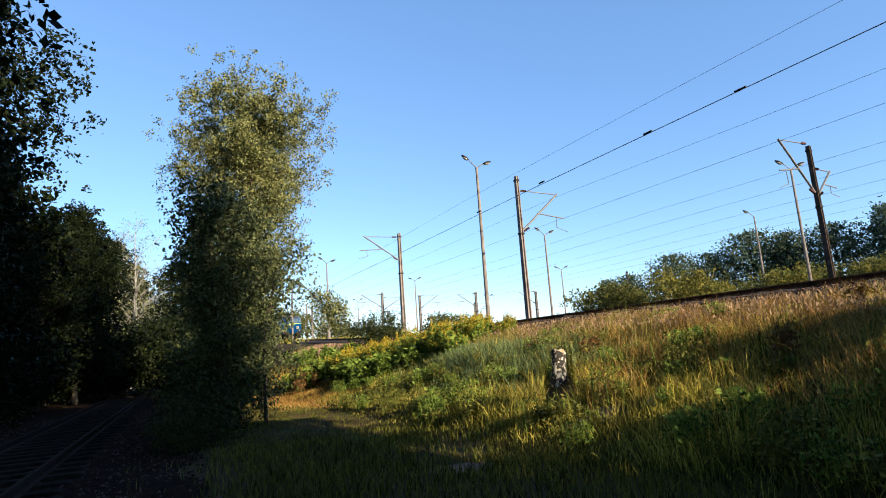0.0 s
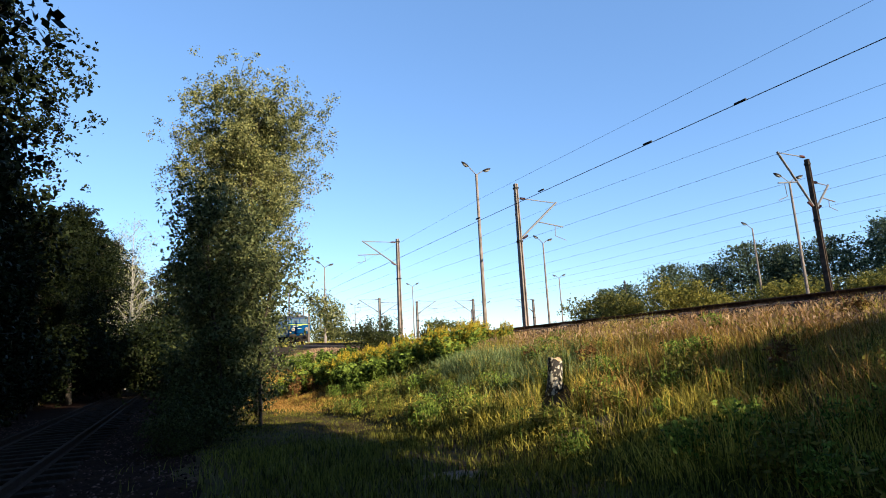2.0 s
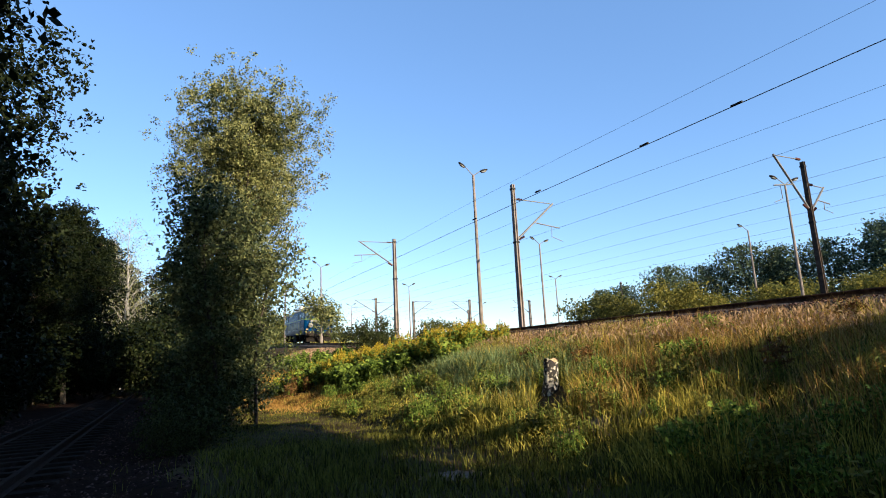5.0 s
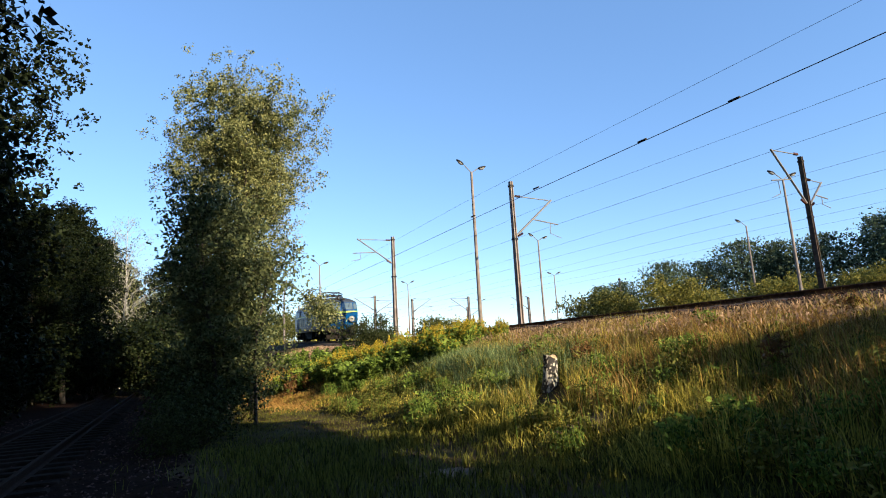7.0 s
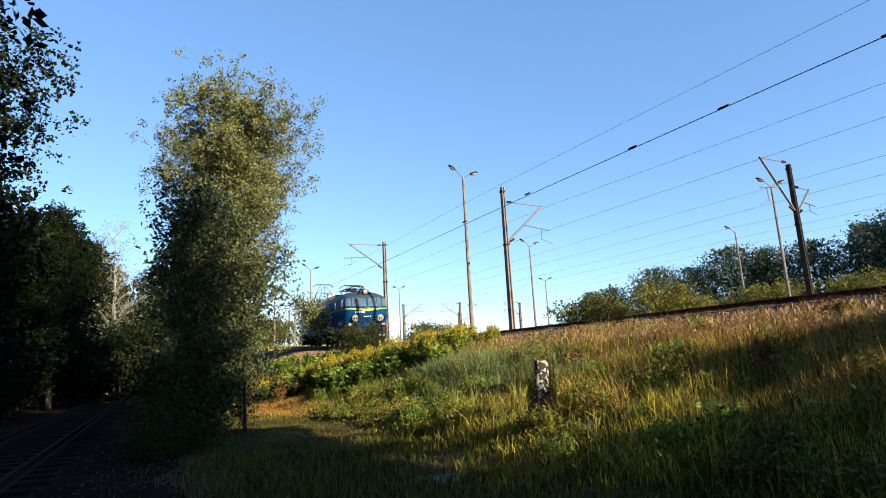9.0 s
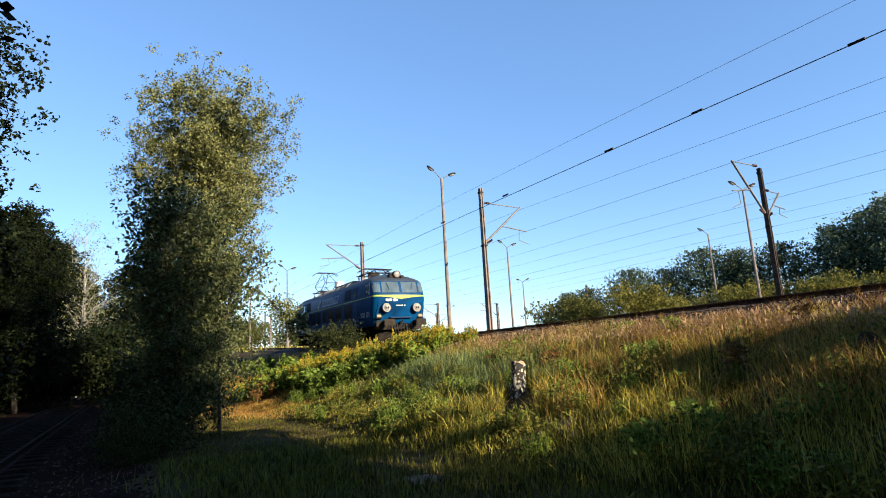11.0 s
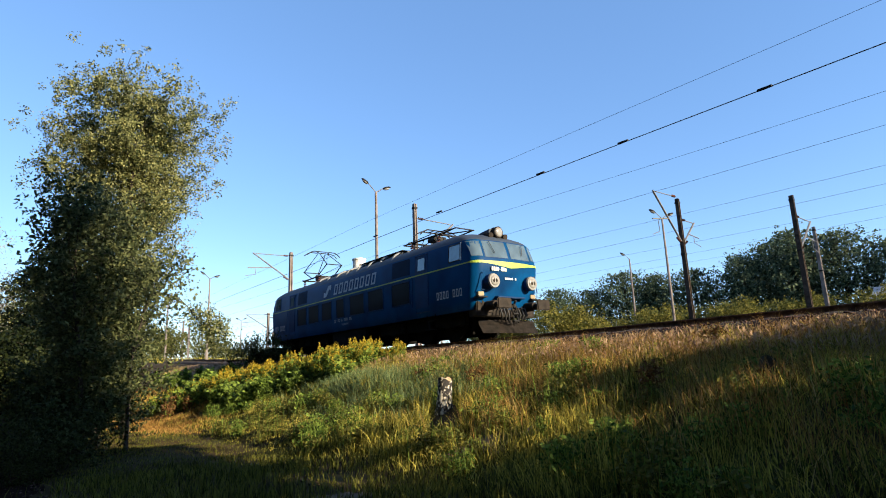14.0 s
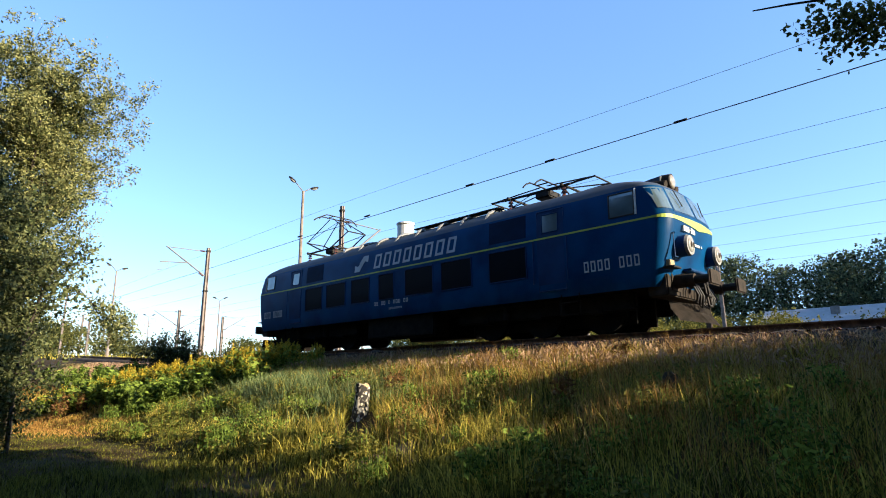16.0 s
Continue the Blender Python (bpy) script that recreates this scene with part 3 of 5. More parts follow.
street_lamp(22.0, 34.2, 9.1, [(-1, 0.6), (1, 0.1)], "concrete lamp post with two heads", 0)
street_lamp(27.4, 48.7, 9.1, [(-1, 0.6)], "concrete lamp post with one head", 0)
street_lamp(-12.2, 58.2, 8.2, [(-1, 0.8), (1, 0.0)], "concrete lamp post beside the main line", 10)
street_lamp(-4.2, 78.1, 9.1, [(-1, 0.3), (1, 0.3)], "far concrete lamp post with two heads", 0)
street_lamp(15.9, 76.7, 9.1, [(-1, 0.3), (1, 0.3)], "far concrete lamp post with two heads", 0)
street_lamp(-16.1, 102.8, 9.1, [(-1, 0.3), (1, 0.3)], "far concrete lamp post with two heads", 0)
street_lamp(8.3, 112.0, 9.1, [(-1, 0.3), (1, 0.3)], "far concrete lamp post with two heads", 0)
catenary_pole(-17.5, 73.5, 4.6, [], "short pale concrete post beside the main line", 0.12, 0.11)


def wire(p, z, label, sag=0.0, phase=-24.0, span=55.0, r=0.008, hang=None):
    """A wire along the tracks; hang gives the height of a second one that it carries by droppers."""
    ob = empty("catenary_wire", Matrix(), label, "wire", "wires over the tracks")
    aa = np.concatenate([np.arange(-420, -70, 14.0), np.arange(-70, 20, 2.75), np.arange(20, 140, 14.0)])
    h = lambda a: z - sag * math.sin(math.pi * (((a - phase) / span) % 1.0))
    bend = lambda a: float(track_p(a)) - TRACK_P if p < 16 else 0.0
    v, f = tube_line([plan(a, p + bend(a), h(a) + (float(rise(a)) if p < 16 else 0.0)) for a in aa], [r] * len(aa), 5)
    mesh_object("messenger_wire" if hang else "line", v, f, WIRE, ob)
    if hang:
        v, f = tube_line([plan(a, p, hang) for a in aa], [r] * len(aa), 5)
        mesh_object("contact_wire", v, f, WIRE, ob)
    return ob


wire(13.6, 7.72, "double contact wire over the main line", r=0.0075)
wire(13.75, 7.80, "thin wire beside the contact wire", r=0.006)
wire(14.0, 8.95, "messenger wire over the main line", sag=0.1, r=0.0055)
wire(20.4, 9.6, "wires over a yard track", sag=0.35, hang=8.25, r=0.0065)
wire(26.5, 8.8, "wires over a yard track", sag=0.15, hang=7.95, r=0.006)
wire(33.4, 8.75, "wires over a yard track", sag=0.2, hang=8.0, r=0.006)
wire(40.0, 8.7, "wires over a far yard track", sag=0.2, hang=8.0, r=0.006)
bm = bmesh.new()
for i, a in enumerate((-21.5, -16.8, -11.5, -8.4, -4.6)):
    tube(bm, plan(a - 0.16, 13.6, 7.72), plan(a + 0.16, 13.6, 7.72), 0.035, sides=6)
tagged(part("wire_clamps", bm, DARK_STEEL), "dark clamps on the contact wire", "clamp", kind="stuff")


# ---- trees ----
def tall_outline(t):
    return float(np.interp(t, (0, 0.3, 0.45, 0.6, 0.8, 0.92, 1.0), (0.1, 0.26, 0.62, 1.05, 1.12, 0.95, 0.55)))


def young_outline(t):
    return float(np.interp(t, (0, 0.25, 0.5, 0.75, 1.0), (0.3, 0.6, 1.05, 0.95, 0.4)))


tall = tree("tall_poplar", 11.25, 1.8, 11, 125000, 0.05, POPLAR, BARK, "tall poplar with pale green sunlit leaves beside the path", stems=3, first=0.2, count=54, lift=0.75, trunk_r=0.17, outline=tall_outline)
put(tall, -7.0, 20.0)
front = tree("young_poplar", 6.0, 0.95, 5, 14000, 0.062, SCRUB_LEAF, BARK, "young dark green poplar growing among scrub", stems=3, first=0.14, count=40, lift=0.8, trunk_r=0.07, outline=young_outline)
put(front, -5.35, 15.2, size=1.05)
again(front, -6.5, 17.0, 70, size=1.08)
again(front, -9.2, 22.6, 220, size=1.0)
again(front, -6.9, 18.8, 300, size=0.8)
bush = tree("scrub_bush", 2.0, 1.15, 21, 5200, 0.075, SHADED_SCRUB, BARK, "low leafy scrub bush beside the abandoned siding", "bush", stems=4, first=0.05, count=22, lift=0.5, trunk_r=0.03)
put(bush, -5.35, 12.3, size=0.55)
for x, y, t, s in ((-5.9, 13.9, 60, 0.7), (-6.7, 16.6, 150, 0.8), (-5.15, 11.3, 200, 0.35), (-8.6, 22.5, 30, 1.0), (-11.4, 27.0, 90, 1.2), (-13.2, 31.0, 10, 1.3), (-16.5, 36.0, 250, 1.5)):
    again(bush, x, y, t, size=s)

edge_tree = tree("wood_tree", 14.5, 3.0, 33, 64000, 0.1, SHADED_LEAF, BARK, "leafy tree at the wood's edge, leaves darkened for shade", stems=1, first=0.1, count=54, lift=0.35, trunk_r=0.2)
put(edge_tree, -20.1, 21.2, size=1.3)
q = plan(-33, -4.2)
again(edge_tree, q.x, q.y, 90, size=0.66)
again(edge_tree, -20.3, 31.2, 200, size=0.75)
wood_tree = tree("wood_tree", 14.5, 3.0, 31, 15000, 0.17, SHADED_LEAF, BARK, "leafy tree at the wood's edge, leaves darkened for shade", stems=1, first=0.12, count=48, lift=0.35, trunk_r=0.2)
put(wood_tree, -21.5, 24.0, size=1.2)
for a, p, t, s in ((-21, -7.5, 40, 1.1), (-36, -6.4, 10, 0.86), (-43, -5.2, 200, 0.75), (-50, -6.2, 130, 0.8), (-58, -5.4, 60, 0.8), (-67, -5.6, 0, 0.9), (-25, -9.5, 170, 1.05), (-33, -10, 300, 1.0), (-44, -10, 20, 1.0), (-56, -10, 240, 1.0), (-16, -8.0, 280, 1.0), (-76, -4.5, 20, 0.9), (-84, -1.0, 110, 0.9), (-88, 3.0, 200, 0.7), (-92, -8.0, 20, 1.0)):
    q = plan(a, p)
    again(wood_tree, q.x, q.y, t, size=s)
under = tree("understory_bush", 3.4, 1.9, 41, 8000, 0.11, SHADED_LEAF, BARK, "understory bush in the wood, leaves darkened for shade", "bush", stems=3, first=0.05, count=26, lift=0.45, trunk_r=0.04)
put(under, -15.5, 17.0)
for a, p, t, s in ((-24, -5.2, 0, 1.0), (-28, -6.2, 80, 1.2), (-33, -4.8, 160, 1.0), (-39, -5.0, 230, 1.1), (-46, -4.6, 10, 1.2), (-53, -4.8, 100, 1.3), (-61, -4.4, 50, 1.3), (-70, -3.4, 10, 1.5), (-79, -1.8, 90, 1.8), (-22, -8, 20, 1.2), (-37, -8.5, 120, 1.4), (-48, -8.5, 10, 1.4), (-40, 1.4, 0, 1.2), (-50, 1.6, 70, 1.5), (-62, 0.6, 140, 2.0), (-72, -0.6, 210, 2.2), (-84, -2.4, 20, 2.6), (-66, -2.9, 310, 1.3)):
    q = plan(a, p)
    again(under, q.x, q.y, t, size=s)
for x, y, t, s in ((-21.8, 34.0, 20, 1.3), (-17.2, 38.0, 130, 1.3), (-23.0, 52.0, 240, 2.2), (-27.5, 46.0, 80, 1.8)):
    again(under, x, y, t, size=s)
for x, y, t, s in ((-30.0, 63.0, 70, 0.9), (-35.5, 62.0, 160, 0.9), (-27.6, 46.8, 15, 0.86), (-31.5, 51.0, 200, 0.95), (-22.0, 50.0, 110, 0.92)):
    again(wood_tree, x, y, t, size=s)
pale = tree("bare_birch", 12.0, 2.0, 51, 2400, 0.07, POPLAR, PALE_BARK, "nearly bare pale birch beyond the siding", stems=2, first=0.2, count=70, lift=0.9, trunk_r=0.13)
put(pale, -24.4, 43.5, size=1.15)
again(pale, -25.6, 47.5, 100, size=1.1)

# trees behind and beside the camera, mostly unseen, added to shade the foreground
shade = tree("shade_tree", 13.5, 3.4, 61, 9500, 0.3, SHADED_LEAF, BARK, "broad leafy tree beside the path, added mostly out of view for shade", stems=1, first=0.42, count=52, lift=0.3, trunk_r=0.24)
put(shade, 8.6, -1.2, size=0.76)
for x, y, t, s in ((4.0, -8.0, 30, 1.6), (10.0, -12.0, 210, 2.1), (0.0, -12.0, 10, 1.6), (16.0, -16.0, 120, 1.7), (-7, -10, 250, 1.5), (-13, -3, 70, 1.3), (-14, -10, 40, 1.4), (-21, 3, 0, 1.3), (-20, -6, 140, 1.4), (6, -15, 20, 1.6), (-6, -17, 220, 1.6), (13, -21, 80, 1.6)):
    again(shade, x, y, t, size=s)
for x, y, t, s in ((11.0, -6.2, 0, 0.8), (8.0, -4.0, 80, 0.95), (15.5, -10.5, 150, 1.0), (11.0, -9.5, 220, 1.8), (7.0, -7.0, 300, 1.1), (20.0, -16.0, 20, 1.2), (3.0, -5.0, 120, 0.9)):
    again(wood_tree, x, y, t, size=s, label="leafy tree added unseen behind the path to cast shade")
limb_end = limb([Vector((0, 0, 7.4)), Vector((-1.58, 3.42, 7.1)), Vector((-3.42, 6.32, 6.58)), Vector((-4.6, 6.58, 6.32)), Vector((-5.26, 6.58, 6.08))], 0.036, 0.009, 6)
mesh_object("limb", limb_end[0], limb_end[1], BARK, shade, smooth=True)
twig = np.concatenate([rng.normal(0, 1, (190, 3)) * (0.16, 0.16, 0.1) + np.array(c) for c in ((-3.0, 5.0, 4.72), (-2.7, 5.0, 4.8), (-2.4, 4.9, 4.75), (-2.2, 4.9, 4.9), (-2.55, 5.0, 4.6), (-2.0, 4.8, 4.7))])
tw = leaf_cloud(twig * 1.316, 0.06)
tagged(mesh_object("spray", tw[0], tw[1], BUSH_LEAF, shade), kind="stuff")
# more trees, mostly out of view, added to darken the siding
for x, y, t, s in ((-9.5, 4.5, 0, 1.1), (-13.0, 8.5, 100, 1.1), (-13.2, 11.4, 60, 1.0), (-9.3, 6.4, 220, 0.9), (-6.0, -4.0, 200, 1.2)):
    again(edge_tree, x, y, t, size=s, label="leafy tree added mostly out of view to shade the siding")
# unseen bushes and a small tree, added to shape the shadow on the bank
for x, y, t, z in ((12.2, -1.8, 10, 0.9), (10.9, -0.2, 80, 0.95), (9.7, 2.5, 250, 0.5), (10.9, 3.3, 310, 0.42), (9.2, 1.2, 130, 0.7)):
    again(under, x, y, t, size=z, label="unseen leafy bush added on the bank to cast shade")
young = tree("shadow_band_tree", 2.35, 1.25, 63, 5200, 0.11, SHADED_LEAF, BARK, "unseen young tree with a raised crown, added to cast a shadow band", stems=1, first=0.45, count=32, lift=0.2, trunk_r=0.05)
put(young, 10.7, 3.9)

# far trees and bushes beyond the yard
far = tree("far_tree", 10.0, 3.6, 71, 11000, 0.17, HAZY_LEAF, BARK, "dark green tree beyond the rail yard", stems=1, first=0.08, count=44, lift=0.3, trunk_r=0.22)
put(far, 23.0, 57.0, size=0.72)
rr = random.Random(4)
for x, y, s in ((17.0, 60, 0.68), (20.0, 62, 0.75), (27, 58, 0.85), (30.5, 56, 0.95), (33.5, 54, 1.0), (36, 51, 1.0), (39, 49, 1.15), (42, 46, 1.15), (45, 43, 1.1), (48, 40, 1.1), (50, 36, 1.1), (53, 32, 1.15), (55, 27, 1.15), (57, 22, 1.2), (60, 17, 1.3), (37, 60, 1.0), (46, 52, 1.2), (56, 40, 1.2), (62, 30, 1.3)):
    again(far, x, y, rr.uniform(0, 360), size=s * rr.uniform(0.78, 0.96))
g2 = np.random.default_rng(12)
az = np.radians(g2.uniform(-46, 62, 9000))
dist = 190 + 25 * np.sin(az * 9) + g2.normal(0, 4, len(az))
tops2 = 3.5 + 2.2 * np.sin(az * 17 + 1) + 1.6 * np.sin(az * 41) + 3.0 * np.clip(np.degrees(az) / 40, 0, 1)
hz = 1.5 + np.maximum(1.0, tops2) * g2.uniform(0, 1, len(az)) ** 0.7
v, f = leaf_cloud(np.stack([np.sin(az) * dist, np.cos(az) * dist, hz], -1), 1.3)
tagged(mesh_object("far_wood", v, f, HAZY_LEAF), "low line of far woods and scrub beyond the yard", "woods", kind="stuff")
for a, p, h in ((-105, 27, 8.2), (-118, 34, 8.2), (-128, 40, 8.2), (-112, 46, 8.4), (-140, 52, 8.4), (-96, 58, 8.2)):
    q = plan(a, p)
    catenary_pole(q.x, q.y, h, [(1 if p > 36 else -1, 3.2, h - 0.3, h - 2.0)], "far catenary pole with one bracket", 0.2, 0.14)
ybush = tree("yellow_bush", 4.2, 2.2, 81, 7000, 0.12, YELLOW_LEAF, BARK, "yellow-green bush beyond the yard tracks", "bush", stems=4, first=0.05, count=28, lift=0.5, trunk_r=0.04)
put(ybush, 18.3, 43.5)
for x, y, s in ((21.5, 45, 0.8), (15.2, 47, 0.8), (26, 43, 0.9), (30.5, 40, 0.9), (24, 46, 0.7), (35, 38, 0.9), (39, 34, 0.9), (44, 30, 0.8)):
    again(ybush, x, y, rr.uniform(0, 360), size=s)
gbush = tree("green_bush", 3.6, 2.4, 82, 5200, 0.15, BUSH_LEAF, BARK, "green bush beyond the yard tracks", "bush", stems=4, first=0.05, count=28, lift=0.5, trunk_r=0.04)
put(gbush, 13.5, 49)
for x, y, s in ((16, 52, 0.9), (28, 46, 1.0), (33, 42, 1.0), (37, 40, 0.9), (0.5, 80, 1.1), (-2, 84, 0.8), (6, 86, 0.8), (-14, 90, 1.0), (-20, 96, 1.2), (-26, 100, 1.2), (12, 100, 0.8), (42, 36, 1.0), (47, 31, 1.0), (-9, 100, 0.9), (20, 90, 0.9), (-32, 110, 1.4), (-40, 130, 1.6)):
    again(gbush, x, y, rr.uniform(0, 360), size=s)


# ---- bare patches of soil ----
PINK_SOIL = material("bare_pinkish_soil", (0.2, 0.135, 0.095), 0.95, 0, 0.35, 9, (0.1, 0.08, 0.05), 5, 0.6, 30, spec=0.08)
for bx, by, br in BARE[:3]:
    ring = [(bx + br * 1.9 * q * math.cos(k2 * math.pi / 12) * (1 + 0.2 * math.sin(3.1 * k2)), by + br * 1.3 * q * math.sin(k2 * math.pi / 12) * (1 + 0.2 * math.cos(2.3 * k2))) for q in (0.5, 1.0) for k2 in range(24)]
    v = [(bx, by, float(ground_world(bx, by)) + 0.02)] + [(x, y, float(ground_world(x, y)) + (0.018 if k2 < 24 else 0.004)) for k2, (x, y) in enumerate(ring)]
    quads = [(1 + k2, 25 + k2, 25 + (k2 + 1) % 24, 1 + (k2 + 1) % 24) for k2 in range(24)]
    tris = [(0, 1 + k2, 1 + (k2 + 1) % 24) for k2 in range(24)]
    me = bpy.data.meshes.new("bare_soil")
    me.from_pydata(v, [], quads + tris)
    me.materials.append(PINK_SOIL)
    tagged(new("bare_soil", me), "bare pinkish soil showing through the grass", "soil", kind="structure")
stones(60, -9.5, -6.5, 3.2, 4.6, 0.06, "few pale stones on the path")


# ---- birch stump and small things on the bank ----
def stump(x, y, h, r, mat, label, seed=1):
    z = float(ground_world(x, y)) - 0.05
    ob = empty("tree_stump", Matrix.Translation((x, y, z)), label, "stump")
    rr2 = random.Random(seed)
    bm = bmesh.new()
    rings = []
    for i in range(9):
        t = i / 8
        ring = []
        for j in range(16):
            q = j / 16 * 2 * math.pi
            rad = r * (1.28 - 0.3 * min(1, t * 2.2)) * (1 + 0.1 * math.sin(3 * q + seed + t) + 0.04 * rr2.uniform(-1, 1))
            ring.append(bm.verts.new((rad * math.cos(q) + 0.05 * t, rad * math.sin(q), h * t + (0.05 * math.sin(2 * q) if i == 8 else 0))))
        rings.append(ring)
    for a, b in zip(rings, rings[1:]):
        for j in range(16):
            bm.faces.new((a[j], a[(j + 1) % 16], b[(j + 1) % 16], b[j]))
    part("bark", bm, mat, ob, smooth=True)
    bm = bmesh.new()
    top = [bm.verts.new((0.05 + r * 0.93 * math.cos(j * math.pi / 8), r * 0.93 * math.sin(j * math.pi / 8), h - 0.012 + 0.05 * math.sin(j * math.pi / 4))) for j in range(16)]
    c = bm.verts.new((0.05, 0, h + 0.015))
    for j in range(16):
        bm.faces.new((top[j], top[(j + 1) % 16], c))
    part("cut_face", bm, CUT_WOOD, ob)
    return ob


stump(2.2, 12.05, 0.72, 0.155, BIRCH, "short birch stump with white peeling bark on the bank", 1)
stump(6.02, 7.29, 0.5, 0.12, BARK, "dark weathered stump in the shaded grass", 2)


# ---- locomotive ----
def hull_ring(L, W, cx, cy, bow, z):
    """Plan outline of the body: rounded corners, ends slightly bowed. Runs from the middle of the front round by the left."""
    pts = []
    q = 6
    half = []
    for i in range(4):
        y = (W - cy) * i / 4
        half.append((L - bow * (y / W) ** 2, y))
    for i in range(q + 1):
        t = i / q * math.pi / 2
        half.append((L - bow * ((W - cy) / W) ** 2 - cx * (1 - math.cos(t)), W - cy + cy * math.sin(t)))
    for x, y in half:
        pts.append((x, y, z))
    for x, y in half[::-1]:
        pts.append((-x, y, z))
    for x, y in half[1:]:
        pts.append((-x, -y, z))
    for x, y in half[::-1][:-1]:
        pts.append((x, -y, z))
    return pts


def hull_at(z):
    """Half length, half width, corner sizes and bow of the body at a height."""
    table = [(0.92, 8.74, 1.40, 0.3, 0.4, 0.12), (1.15, 8.84, 1.47, 0.3, 0.4, 0.14), (1.8, 8.98, 1.5, 0.32, 0.4, 0.16), (2.40, 9.08, 1.5, 0.34, 0.42, 0.18), (2.52, 9.07, 1.49, 0.34, 0.42, 0.18), (3.16, 8.86, 1.45, 0.36, 0.44, 0.18), (3.30, 8.78, 1.42, 0.42, 0.5, 0.18), (3.42, 8.62, 1.34, 0.6, 0.6, 0.2), (3.54, 8.35, 1.2, 0.8, 0.6, 0.2), (3.66, 8.0, 0.98, 0.8, 0.55, 0.2), (3.76, 7.5, 0.62, 0.6, 0.4, 0.1), (3.80, 7.0, 0.25, 0.3, 0.2, 0.05)]
    zs = [r[0] for r in table]
    return [float(np.interp(z, zs, [r[i] for r in table])) for i in range(1, 6)]


def hull(levels, off=0.0):
    vs, fs = [], []
    for z in levels:
        L, W, cx, cy, bow = hull_at(z)
        vs += hull_ring(L + off, W + off, cx, cy, bow, z)
    n = len(vs) // len(levels)
    for i in range(len(levels) - 1):
        for j in range(n):
            fs.append((i * n + j, i * n + (j + 1) % n, (i + 1) * n + (j + 1) % n, (i + 1) * n + j))
    return vs, fs, n


def side_y(z):
    return -(hull_at(z)[1] + 0.007)


def side_panel(name, x0, x1, z0, z1, mat, parent, depth=0.0, label="", frame_mat=None, both=True):
    """A flush panel on both flanks that follows their slant; with a proud frame if asked."""
    for s in ((1, -1) if both else (-1,)):
        bm = bmesh.new()
        zs = [z0 + (z1 - z0) * q / 6 for q in range(7)]
        rows = [[bm.verts.new((x, -s * (side_y(z) - depth), z)) for x in (x0, x1)] for z in zs]
        for ra, rb in zip(rows, rows[1:]):
            bm.faces.new((ra[0], ra[1], rb[1], rb[0]))
        rim = [r[0] for r in rows] + [r[1] for r in rows[::-1]]
        back = [bm.verts.new((v.co.x, v.co.y - math.copysign(0.05 + depth, v.co.y), v.co.z)) for v in rim]
        for q in range(len(rim)):
            bm.faces.new((rim[q], rim[(q + 1) % len(rim)], back[(q + 1) % len(rim)], back[q]))
        pn = part(name, bm, mat, parent, label)
        if frame_mat:
            bm = bmesh.new()
            g = 0.03
            for (xa, za), (xb, zb) in (((x0, z0), (x1, z0)), ((x1, z0), (x1, z1)), ((x1, z1), (x0, z1)), ((x0, z1), (x0, z0))):
                tube(bm, (xa, -s * side_y(za), za), (xb, -s * side_y(zb), zb), 0.02, sides=5)
            part("window_frame" if "window" in name else "frame", bm, frame_mat, pn)


def char_bars(parent, name, x0, x1, z, h, count, mat, gaps=(), slant=0.0):
    """A row of plain bars in place of writing on the near flank and its mirror on the other."""
    w = (x1 - x0) / count
    for s in (-1, 1):
        for i in range(count):
            if i in gaps:
                continue
            bm = bmesh.new()
            xa = x0 + i * w
            for za, zb, xl, xr in ((0, 1, 0.1, 0.28), (0.1, 0.9, 0.62, 0.8), (0.84, 1, 0.1, 0.8), (0.0, 0.16, 0.1, 0.8)):
                ya, yb = side_y(z + za * h) - 0.004, side_y(z + zb * h) - 0.004
                sl = slant * h
                bm.faces.new([bm.verts.new((xa + xx * w + sl * zz, s * -yy, z + zz * h)) for xx, zz, yy in ((xl, za, ya), (xr, za, ya), (xr, zb, yb), (xl, zb, yb))])
            part(name, bm, mat, parent)


